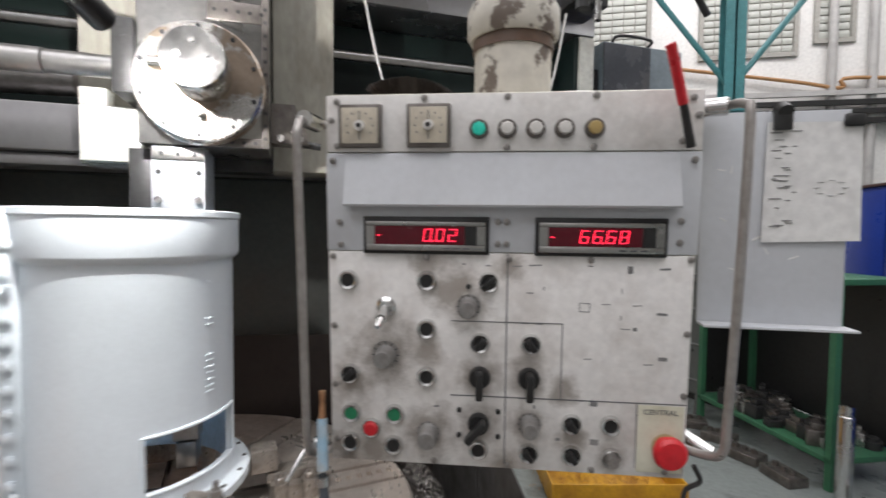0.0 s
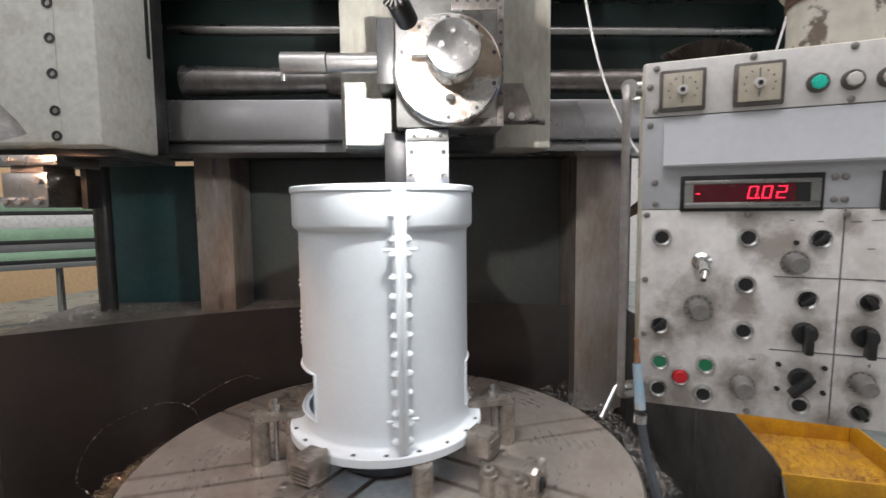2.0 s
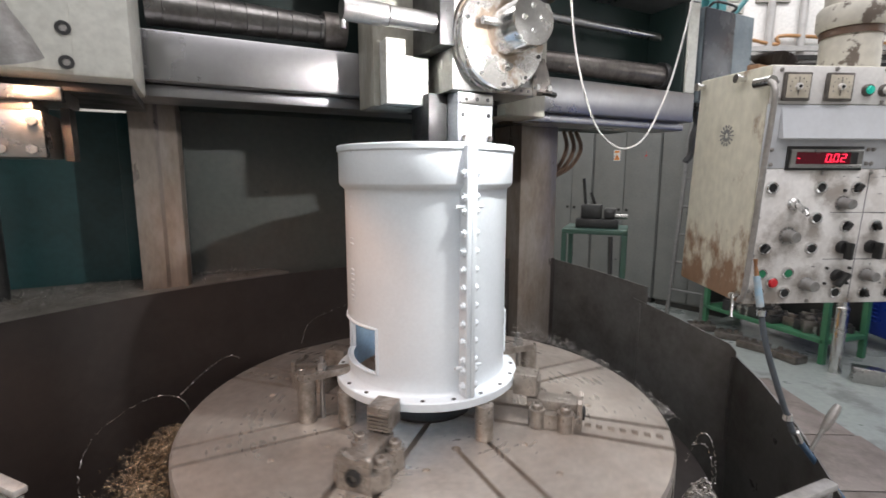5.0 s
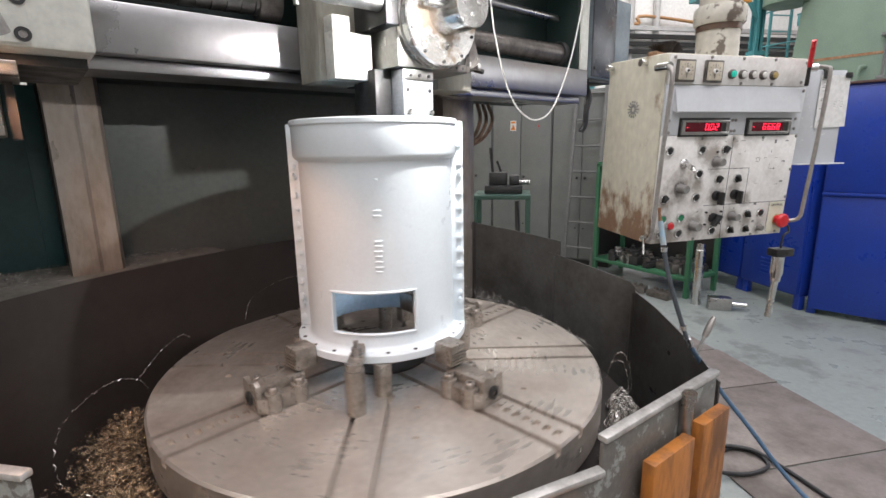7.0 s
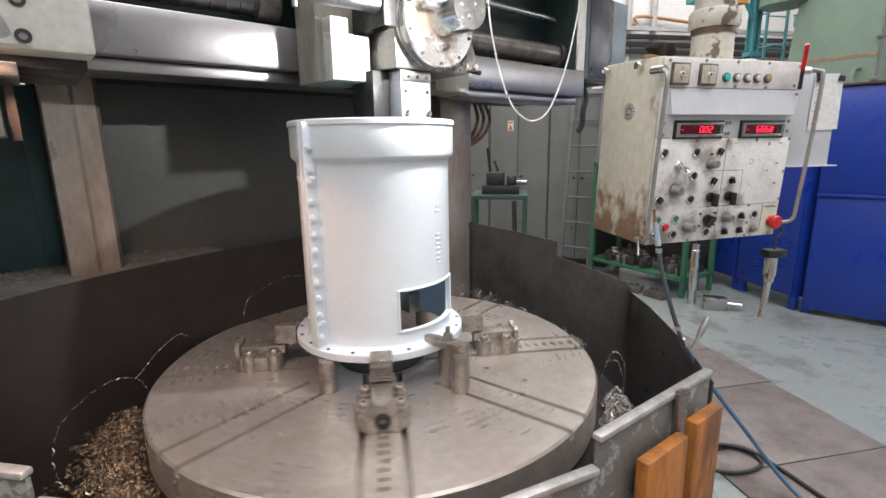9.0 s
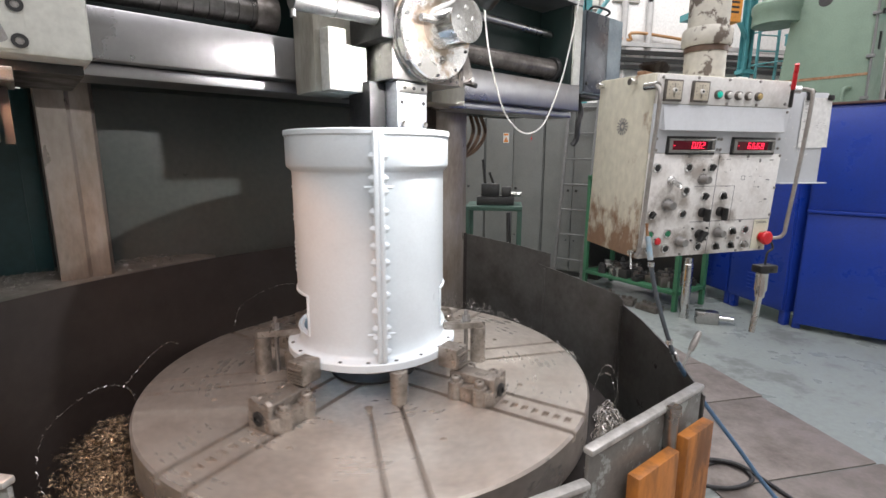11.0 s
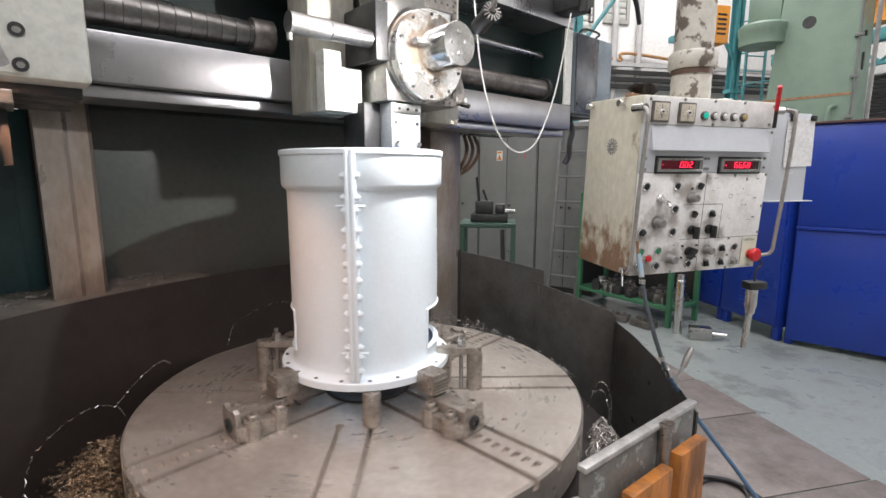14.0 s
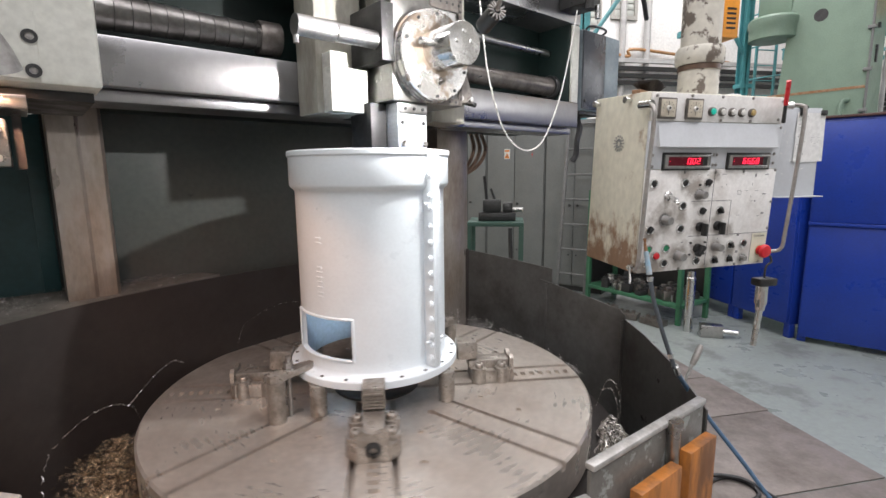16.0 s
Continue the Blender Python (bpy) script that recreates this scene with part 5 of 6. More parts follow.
part("grip", add_lathe(B(), [(0.0, 0), (0.010, 0), (0.013, 0.03), (0.012, 0.07), (0.008, 0.085), (0.0, 0.087)], 16, look((1.062, 1.405, 0.70), (0.95, 1.39, 0.48))), WORNTUBE, lev)

# ---- rail end: electric box, valves, cables ----
jb = thing("terminal_box", "grey steel terminal box hung at the rail end", "electric box", MF)
part("box_body", box(1.93, 2.41, 0.26, 0.46, 1.885, 2.43, 0.006), JBOX, jb)
part("box_door", box(1.925, 2.20, 0.246, 0.2595, 1.895, 2.42, 0.004), JDOOR, jb, "dark glossy door")
part("door_lock", add_rod(B(), (1.95, 0.246, 1.95), (1.95, 0.236, 1.95), 0.012, n=14), DARKIRON, jb)
part("rain_lip", add_tube(B(), smooth_path([(2.00, 0.30, 2.431), (2.01, 0.25, 2.46), (2.20, 0.25, 2.46), (2.21, 0.30, 2.431)], 4), 0.008), DARKIRON, jb)
part("gland_strip", box(1.94, 2.20, 0.28, 0.44, 1.860, 1.884, 0.003), DARKIRON, jb)
part("bracket", box(1.868, 1.929, 0.30, 0.42, 2.0, 2.3), DARKIRON, jb)
valve = thing("valve_block", "black hydraulic valve block with hoses on the rail", "valve", MF)
part("valve_body", box(1.62, 1.80, 0.05, 0.24, 2.48, 2.62, 0.01), BLACK, valve)
part("solenoid", add_rod(B(), (1.66, 0.04, 2.45), (1.66, 0.04, 2.60), 0.03, n=18), BLACK, valve)
part("fitting", add_rod(B(), (1.72, 0.02, 2.40), (1.72, 0.02, 2.48), 0.018, n=12), CHROME, valve)
part("hose", add_tube(B(), smooth_path([(1.62, 0.10, 2.55), (1.45, 0.05, 2.60), (1.35, 0.1, 2.75), (1.3, 0.2, 2.95)], 6), 0.016), RUBBER, valve)
part("hose", add_tube(B(), smooth_path([(1.78, 0.10, 2.60), (1.9, 0.0, 2.66), (2.1, -0.05, 2.62), (2.3, 0.0, 2.5)], 6), 0.016), RUBBER, valve)
for k in range(3):
    tagged(part("bent_hose", add_tube(B(), smooth_path([(1.32 + 0.05 * k, 0.75, 1.73), (1.35 + 0.06 * k, 0.75, 1.62), (1.31 + 0.05 * k, 0.78, 1.50), (1.22 + 0.02 * k, 0.82, 1.42)], 6), 0.014), HOSEBROWN), "brown hydraulic hose bending down beside the column", "hose", group="hoses beside the column").matrix_basis = MF
tagged(part("hanging_cable", add_tube(B(), smooth_path([(2.02, 0.36, 1.862), (2.03, 0.33, 1.77), (2.00, 0.33, 1.68), (2.02, 0.35, 1.58), (2.00, 0.37, 1.53)], 6), 0.020), RUBBER), "black cable hanging under the terminal box", "cable").matrix_basis = MF

# ---- floor plates in front of the lockers ----
for k, (y0, y1) in enumerate(((-2.0, 0.6), (0.61, 1.45), (1.46, 2.12), (2.13, 2.62), (2.63, 3.4))):
    tagged(part("floor_plate", box(1.30 if y0 > 0.5 else -2.5, 2.21 + 0.02 * (k % 2), y0, y1, 0.0005, 0.008, 0.002), PLATE), "brown steel floor plate, dusty", "floor plate", group="floor plates by the machine")

# ---- electric cabinets ----
EF = Matrix.Translation((1.66, 6.05, 0)) @ pose(0, 0, 0, 0, 0, -48.5)


def cabinet(x0, x1, h):
    c = thing("electric_cabinet", "grey steel electric cabinet with double doors", "cabinet", EF, group="electric cabinets")
    part("cabinet_body", box(x0, x1, 0.02, 0.5, 0.06, h, 0.005), CABGREY, c)
    part("plinth", box(x0 + 0.02, x1 - 0.02, 0.04, 0.48, 0.0, 0.059), DARKIRON, c)
    mid = (x0 + x1) / 2
    for a, b, hx in ((x0 + 0.01, mid - 0.004, mid - 0.05), (mid + 0.004, x1 - 0.01, mid + 0.05)):
        d = part("door", box(a, b, 0.0, 0.019, 0.08, h - 0.02, 0.004), CABGREY, c)
        part("lock", add_rod(B(), (hx, 0.0, 1.05), (hx, -0.012, 1.05), 0.016, n=14), DARKIRON, d)
        part("lock", add_rod(B(), (hx, 0.0, 0.45), (hx, -0.008, 0.45), 0.010, n=14), DARKIRON, d)
    return c


cabinet(-1.30, -0.67, 2.05)
cabinet(-0.66, -0.06, 2.05)
cabinet(-0.05, 0.78, 2.05)
cabinet(0.79, 1.55, 2.05)
sg = tagged(part("warning_sign", box(0.215, 0.30, -0.004, -0.0005, 1.62, 1.745, 0.001), SIGNWHITE), "white warning label with an orange triangle on the cabinet", "sign")
sg.matrix_basis = EF
part("triangle", add_prism(B(), [(0.222, 1.63), (0.293, 1.63), (0.2575, 1.70)], 0.0042, 0.0052, pose(0, 0, 0, 90, 0, 0)), ORANGESIGN, sg)
part("mark", box(0.252, 0.263, -0.0062, -0.0054, 1.64, 1.675), INK, sg)
part("print", box(0.225, 0.29, -0.0062, -0.0054, 1.712, 1.735), ORANGESIGN, sg)
fl = tagged(part("flash_mark", add_prism(B(), [(0.60, 1.62), (0.615, 1.66), (0.60, 1.66), (0.62, 1.72), (0.61, 1.675), (0.625, 1.675)], 0.0005, 0.0015, pose(0, 0, 0, 90, 0, 0)), RED), "small red flash mark on the cabinet door", "sign")
fl.matrix_basis = EF
lad = thing("ladder", "grey steel ladder leaning on the cabinet", "ladder", EF @ Matrix.Translation((1.10, -0.28, 0)) @ pose(0, 0, 0, -7, 0, 0))
for x in (0.0, 0.34):
    part("stile", box(x - 0.02, x + 0.02, -0.012, 0.012, 0.0, 2.25, 0.004), LADDERGREY, lad)
for k in range(7):
    part("rung", add_rod(B(), (0.02, 0, 0.27 + 0.29 * k), (0.32, 0, 0.27 + 0.29 * k), 0.012, n=10), LADDERGREY, lad)

# ---- bench with a vice ----
bench = thing("vice_bench", "small green steel bench", "bench", Matrix.Translation((1.22, 4.28, 0)) @ pose(0, 0, 0, 0, 0, -20))
part("bench_top", box(-0.30, 0.22, -0.25, 0.25, 0.96, 1.00, 0.004), BENCHGREEN, bench)
for x in (-0.28, 0.20):
    for y in (-0.23, 0.23):
        part("leg", box(x - 0.02, x + 0.02, y - 0.02, y + 0.02, 0.0, 0.959), BENCHGREEN, bench)
vice = thing("bench_vice", "black bench vice with upright levers", "vice", Matrix.Translation((1.18, 4.24, 1.001)) @ pose(0, 0, 0, 0, 0, -20))
part("vice_body", add_box(add_box(add_box(B(), -0.18, 0.17, -0.09, 0.09, 0.0, 0.08, bevel=0.01), -0.14, 0.03, -0.08, 0.08, 0.0805, 0.20, bevel=0.015), 0.05, 0.14, -0.08, 0.08, 0.0805, 0.17, bevel=0.012), DARKIRON, vice)
part("spindle", add_rod(B(), (0.10, 0, 0.10), (0.24, 0, 0.10), 0.022, n=14), STEEL, vice)
part("lever", add_rod(B(), (-0.10, -0.02, 0.15), (-0.13, -0.02, 0.42), 0.014, n=10), BLACK, vice)
part("lever", add_rod(B(), (-0.02, 0.03, 0.17), (-0.07, 0.03, 0.30), 0.012, n=10), BLACK, vice)
tagged(part("pinch_bar", add_rod(B(), (1.24, 3.96, 0.0), (1.22, 4.0, 0.95), 0.02, n=12), DARKIRON), "black bar leaning on the bench", "bar")

# ---- green rack with machine parts ----
RF = Matrix.Translation((2.80, 3.70, 0)) @ pose(0, 0, 0, 0, 0, 110)
rack = thing("parts_rack", "green angle-iron rack with low shelves", "rack", RF)
for x in (0.0, 1.1):
    for y in (0.0, -0.45):
        part("upright", box(x - 0.02, x + 0.02, y - 0.02, y + 0.02, 0.0, 1.25), RACKGREEN, rack)
for z in (0.16, 1.2):
    part("shelf", box(-0.02, 1.12, -0.47, 0.02, z, z + 0.035, 0.003), RACKGREEN, rack)
# black sheets added at back and end so the rack's inside reads dark
part("dark_back_sheet", box(0.02, 1.08, -0.475, -0.4702, 0.2, 1.19), BLACK, rack, "black sheet added to darken the rack's inside")
part("dark_end_sheet", box(1.121, 1.126, -0.46, 0.0, 0.2, 1.19), BLACK, rack)
rng = random.Random(3)
for k in range(64):
    x, y, z = rng.uniform(0.06, 1.0), rng.uniform(-0.40, -0.02), 0.196
    w, d, h = rng.uniform(0.05, 0.13), rng.uniform(0.05, 0.11), rng.uniform(0.03, 0.10)
    bm = B()
    if k % 2:
        add_lathe(bm, [(0.0, 0), (w / 2, 0), (w / 2, h), (w / 3, h + 0.002), (w / 3, h + 0.02), (0.0, h + 0.02)], 16)
    else:
        add_box(bm, -w / 2, w / 2, -d / 2, d / 2, 0, h, bevel=0.006)
        add_box(bm, -w / 4, w / 4, -d / 4, d / 4, h + 0.0005, h * 1.4, bevel=0.004)
    o = tagged(part("machine_part", bm, (IRON, DARKIRON, IRON, DARKIRON, STEEL)[k % 5]), "oily steel chuck part stored on the rack", "machine part", group="parts on the rack")
    o.matrix_basis = RF @ Matrix.Translation((x, y, z)) @ pose(0, 0, 0, 0, 0, rng.uniform(0, 90))
for k in range(4):
    bm = add_box(B(), -0.11, 0.11, -0.07, 0.07, 0, 0.06, bevel=0.006)
    for i in range(3):
        add_rod(bm, (-0.06 + 0.06 * i, 0, 0.0605), (-0.06 + 0.06 * i, 0, 0.085), 0.018, n=10)
    o = tagged(part("chuck_jaw_block", bm, IRON), "dark bolted jaw block on the floor", "machine part", group="jaw blocks on the floor")
    o.matrix_basis = RF @ Matrix.Translation((0.15 + 0.27 * k, 0.16 + 0.03 * (k % 2), 0.001)) @ pose(0, 0, 0, 0, 0, 20 * k)
bar2 = tagged(part("steel_bar", add_lathe(B(), [(0.0, 0), (0.040, 0), (0.040, 0.50), (0.034, 0.505), (0.034, 0.56), (0.0, 0.56)], 24), BRIGHT), "bright round steel bar standing on the floor", "bar")
bar2.matrix_basis = Matrix.Translation((2.78, 3.54, 0.0))
gb = thing("gear_unit", "small steel gear unit with a shaft, on the floor", "machine part", Matrix.Translation((2.88, 3.36, 0)) @ pose(0, 0, 0, 0, 0, -30))
part("gear_case", add_box(B(), -0.10, 0.08, -0.05, 0.05, 0.0, 0.11, bevel=0.008), STEEL, gb)
part("shaft", add_rod(B(), (0.08, 0, 0.055), (0.20, 0, 0.05), 0.022, n=16), BRIGHT, gb)

# ---- blue lockers ----
def locker(m, w, doors, h, vents):
    c = thing("locker", "bright blue painted steel locker", "locker", m, group="blue lockers")
    part("locker_body", box(0, w, 0.02, 0.5, 0.12, h, 0.004), BLUE, c)
    part("locker_rim", box(-0.005, w + 0.005, -0.005, 0.505, h + 0.0005, h + 0.02, 0.003), RIM, c)
    for x in (0.03, w - 0.03):
        part("foot", box(x - 0.03, x + 0.03, 0.03, 0.09, 0.0, 0.119, 0.004), BLUE, c)
    for a, b, z0, z1 in doors:
        d = part("door", box(a, b, -0.004, 0.019, z0, z1, 0.004), BLUE, c)
        if vents:
            for k in range(5):
                part("louvre", box((a + b) / 2 - 0.09, (a + b) / 2 + 0.09, -0.014, -0.0045, z0 + 0.10 + 0.035 * k, z0 + 0.112 + 0.035 * k, 0.003), BLUE, d)
    return c


locker(Matrix.Translation((3.46, 5.05, 0)) @ pose(0, 0, 0, 0, 0, -90), 0.62, [(0.01, 0.61, 0.14, 1.80)], 1.83, True)
locker(Matrix.Translation((3.46, 4.42, 0)) @ pose(0, 0, 0, 0, 0, -90), 0.62, [(0.01, 0.61, 0.14, 1.80)], 1.83, True)
locker(Matrix.Translation((3.46, 3.79, 0)) @ pose(0, 0, 0, 0, 0, -90), 0.62, [(0.01, 0.61, 0.14, 1.80)], 1.83, True)
big = locker(Matrix.Translation((3.49, 3.10, 0)) @ pose(0, 0, 0, 0, 0, -54), 1.6, [(0.01, 1.59, 0.05, 1.0), (0.01, 1.59, 1.03, 1.82)], 1.85, False)
part("ledge", box(0.0, 1.6, -0.025, -0.005, 1.002, 1.028, 0.004), BLUE, big)

# ---- yellow chip tray on the floor ----
tray = thing("drip_tray", "yellow steel drip tray full of rusty chips", "tray", Matrix.Translation((1.50, 3.62, 0)) @ pose(0, 0, 0, 0, 0, 12))
part("tray_bottom", box(-0.36, 0.36, -0.36, 0.36, 0.0, 0.012), YELLOW, tray)
for x0, x1, y0, y1 in ((-0.36, 0.36, -0.372, -0.3602), (-0.36, 0.36, 0.3602, 0.372), (-0.372, -0.3602, -0.372, 0.372), (0.3602, 0.372, -0.372, 0.372)):
    part("tray_side", box(x0, x1, y0, y1, 0.0, 0.13, 0.003), YELLOW, tray)

# ---- chips and turnings ----
def curl(bm, at, r, pitch, turns, width, rng):
    """One curled turning: a thin ribbon wound in a helix."""
    n = max(6, int(turns * 7))
    axis = Vector((rng.uniform(-1, 1), rng.uniform(-1, 1), rng.uniform(-0.25, 0.6))).normalized()
    side = axis.orthogonal().normalized()
    up = axis.cross(side)
    prev = None
    for i in range(n + 1):
        a = 2 * math.pi * turns * i / n
        p = Vector(at) + axis * (pitch * turns * (i / n - 0.5)) + (side * math.cos(a) + up * math.sin(a)) * r
        v = (bm.verts.new(p - axis * width / 2), bm.verts.new(p + axis * width / 2))
        if prev:
            bm.faces.new((prev[0], prev[1], v[1], v[0]))
        prev = v


def heap(name, label, spots, mat, seed, group="turnings"):
    """spots: centre, spread, height, count, curl radius."""
    rng = random.Random(seed)
    bm = B()
    for (cx, cy, cz), sx, sy, h, count, r in spots:
        for k in range(count):
            x, y = rng.gauss(0, 0.5) * sx, rng.gauss(0, 0.5) * sy
            fall = max(0.0, 1 - (x / sx) ** 2 * 0.6 - (y / sy) ** 2 * 0.6)
            curl(bm, (cx + x, cy + y, cz + rng.uniform(0.3, 1.0) * h * fall + 0.004), r * rng.uniform(0.4, 1.2), r * rng.uniform(0.6, 1.5), rng.uniform(0.8, 4.0), r * rng.uniform(0.06, 0.16), rng)
    me = mesh_of(name, bm, mat)
    return tagged(new(name, me), label, "metal chips", kind="stuff")


def around(a, r, z):
    return (AXIS[0] + r * math.cos(radians(a)), AXIS[1] + r * math.sin(radians(a)), z)


heap("chip_heap", "heap of brownish curled steel chips beside the table", [(around(a, 1.005, 0.352), 0.11, 0.11, 0.115, 1000, 0.0046) for a in (186, 193, 200, 208, 216, 225, 234)] + [(around(a, 1.06, 0.352), 0.14, 0.14, 0.03, 260, 0.0055) for a in (186, 200, 216, 232)], CHIP, 1)
heap("rear_swarf", "bright turnings lying behind the table", [(around(a, 1.0, 0.40), 0.075, 0.075, h, 230, 0.0055) for a, h in ((8, 0.07), (14, 0.08), (20, 0.09), (26, 0.10), (32, 0.12), (38, 0.14), (44, 0.17), (50, 0.20), (56, 0.22), (62, 0.20), (68, 0.15))], SWARF, 3)
heap("ledge_chips", "scattered chips on the base ledge", [((x, y, 0.955), 0.17, 0.17, 0.012, 300, 0.0055) for x, y in ((-1.86, 1.64), (-1.72, 1.78), (-1.60, 1.98), (-1.42, 2.20), (-1.22, 2.40))], SWARF, 5)
heap("tray_chips", "rusty chips in the yellow tray", [((1.50 + dx, 3.62 + dy, 0.012), 0.2, 0.2, 0.05, 220, 0.010) for dx in (-0.17, 0.17) for dy in (-0.17, 0.17)], RUSTCHIP, 6)


def strand(pts, seed, name="turning_strand"):
    """A long thin springy turning."""
    path = smooth_path(pts, 26)
    bm = B()
    rng = random.Random(seed)
    out = []
    for i, p in enumerate(path):
        a = i * 2.1
        out.append(p + Vector((math.cos(a), math.sin(a) * 0.5, math.sin(a))) * 0.0035)
    for i in range(0, len(out) - 3, 5):
        add_tube(bm, out[i:i + 4], rng.uniform(0.0005, 0.0009), 4)
    return tagged(part(name, bm, SWARF), "long thin springy turning on the guard", "metal chips", kind="stuff")


def tangle(name, label, spots, count, seed):
    """Long springy turnings lying over one another."""
    rng = random.Random(seed)
    bm = B()
    for k in range(count):
        (cx, cy, cz), spread, h = spots[k % len(spots)]
        a = rng.uniform(0, 6.28)
        pts = []
        for i in range(6):
            a += rng.uniform(0.7, 1.9)
            q = spread * rng.uniform(0.3, 1.0)
            pts.append((cx + q * math.cos(a), cy + q * math.sin(a), cz + h * max(0.05, 1 - (q / spread) ** 2) * rng.uniform(0.2, 1.0)))
        add_tube(bm, smooth_path(pts, 5), rng.uniform(0.0008, 0.0016), 4)
    return tagged(new(name, mesh_of(name, bm, SWARF)), label, "metal chips", kind="stuff")


tangle("bright_swarf", "tangle of bright springy turnings beside the table", [(around(-42, 1.0, 0.362), 0.075, 0.14), (around(-35, 1.0, 0.362), 0.085, 0.20), (around(-28, 1.0, 0.362), 0.075, 0.15), (around(-20, 1.0, 0.362), 0.06, 0.10)], 150, 2)
strand([(-1.0, 1.30, 0.43), (-1.12, 1.28, 0.50), (-1.17, 1.40, 0.62), (-1.12, 1.60, 0.66), (-1.06, 1.70, 0.62), (-1.04, 1.74, 0.52)], 1)
strand([(-1.06, 1.70, 0.63), (-1.02, 1.82, 0.68), (-0.98, 1.92, 0.70), (-0.97, 2.0, 0.66)], 2)
strand([(-0.82, 2.36, 0.60), (-0.78, 2.40, 0.70), (-0.62, 2.52, 0.76), (-0.48, 2.60, 0.74)], 3)
strand([around(-16, 0.95, 0.46), around(-17, 0.985, 0.58), around(-21, 1.01, 0.60), around(-26, 1.02, 0.52), around(-24, 0.99, 0.44)], 4)
strand([around(-18, 0.96, 0.55), around(-20, 1.0, 0.57), around(-24, 1.015, 0.50), around(-26, 0.98, 0.45)], 5)

# ---- left of the machine: stacked sheets on a trestle bench ----
tr = thing("trestle_bench", "long grey trestle bench by the partition", "bench", Matrix.Translation((-6.4, 3.9, 0)) @ pose(0, 0, 0, 0, 0, 62))
part("bench_top", box(-1.7, 1.7, -0.45, 0.45, 0.78, 0.84, 0.004), CABGREY, tr)
for x in (-1.4, -0.2, 1.4):
    for s in (-1, 1):
        part("leg", add_rod(B(), (x, 0.30 * s, 0.779), (x, 0.42 * s, 0.0), 0.022, n=10), CABGREY, tr)
    part("cross_bar", add_rod(B(), (x, -0.36, 0.2), (x, 0.34, 0.6), 0.014, n=8), CABGREY, tr)
part("stretcher", box(-1.4, 1.4, -0.39, -0.36, 0.10, 0.13), CABGREY, tr)
for k, (z, mat, dx, h) in enumerate(((0.841, BLACK, 0.0, 0.05), (0.892, PALE_GREEN, 0.1, 0.10), (0.993, CABGREY, -0.1, 0.09), (1.084, BLACK, 0.0, 0.05), (1.135, PALE_GREEN, -0.15, 0.14), (1.276, SIGNWHITE, -0.1, 0.16), (1.437, BLACK, 0.0, 0.05), (1.488, PALE_GREEN, 0.05, 0.10), (1.589, CABGREY, 0.1, 0.07))):
    o = tagged(part("stacked_panel", box(-1.5 + dx, 1.3 + dx, -0.35, 0.35, z, z + h, 0.004), mat), "flat panel in a stack on the trestle bench", "panel", group="stacked panels")
    o.matrix_basis = tr.matrix_basis.copy()
bin1 = thing("orange_bin", "orange and yellow steel chip bin with dusty residue", "bin", Matrix.Translation((-2.05, 1.15, 0)) @ pose(0, 0, 0, 0, 0, 14))
part("bin_floor", box(-0.55, 0.35, -0.35, 0.35, 0.05, 0.40), RESIDUE, bin1, "pink dusty residue")
for x0, x1, y0, y1 in ((-0.55, 0.35, -0.36, -0.3502), (-0.55, 0.35, 0.3502, 0.36), (-0.56, -0.5502, -0.36, 0.36), (0.3502, 0.36, -0.36, 0.36)):
    part("bin_side", box(x0, x1, y0, y1, 0.0, 0.485, 0.003), ORANGE, bin1)
for y0, y1 in ((-0.375, -0.345), (0.335, 0.375)):
    part("bin_rim", box(-0.57, 0.37, y0, y1, 0.486, 0.50, 0.004), YELLOW, bin1, "yellow rim")
part("divider", box(-0.55, 0.35, -0.06, -0.02, 0.401, 0.455, 0.004), YELLOWOLD, bin1, "pale yellow divider")
rag = B()
bmesh.ops.create_icosphere(rag, subdivisions=4, radius=0.1)
rng = random.Random(21)
waves = [(Vector((rng.uniform(-1, 1), rng.uniform(-1, 1), rng.uniform(-1, 1))) * 34, rng.uniform(0, 6)) for k in range(6)]
for v in rag.verts:
    v.co *= 1 + 0.11 * sum(math.sin(w.dot(v.co) + p) for w, p in waves)
    v.co.z = max(-0.04, v.co.z * 0.6)
wipe = tagged(part("wiping_rag", rag, PAPER), "crumpled white wiping rag on the bin", "rag")
wipe.matrix_basis = bin1.matrix_basis @ Matrix.Translation((0.02, 0.30, 0.541)) @ pose(0, 0, 0, 0, 0, 30)
heap("bin_chips", "scattered bright chips in the bin", [((-2.05, 1.10, 0.40), 0.3, 0.25, 0.012, 260, 0.006)], CHIP, 8)

# ---- far side of the hall ----
def steel_column(x, y, h, w):
    c = thing("steel_column", "turquoise painted steel column with braces", "column", Matrix.Translation((x, y, 0)), group="hall columns")
    part("web", box(-0.012, 0.012, -w / 2, w / 2, 0, h), CYAN, c)
    for s in (-1, 1):
        part("flange", box(-w / 2, w / 2, s * w / 2 - 0.01 * (s > 0), s * w / 2 + 0.01 * (s < 0), 0, h), CYAN, c)
    for s in (-1, 1):
        part("brace", add_rod(B(), (0.01 * s, 0, h - 1.4), (0.95 * s, 0, h - 0.15), 0.035, n=8), CYAN, c)
    part("bracket_beam", box(-1.1, 1.1, -0.2, 0.2, h + 0.001, h + 0.18), CYAN, c)
    part("clamp", box(-w * 0.7, w * 0.9, -w * 0.6, w * 0.6, 2.9, 2.97), CYAN, c)
    return c


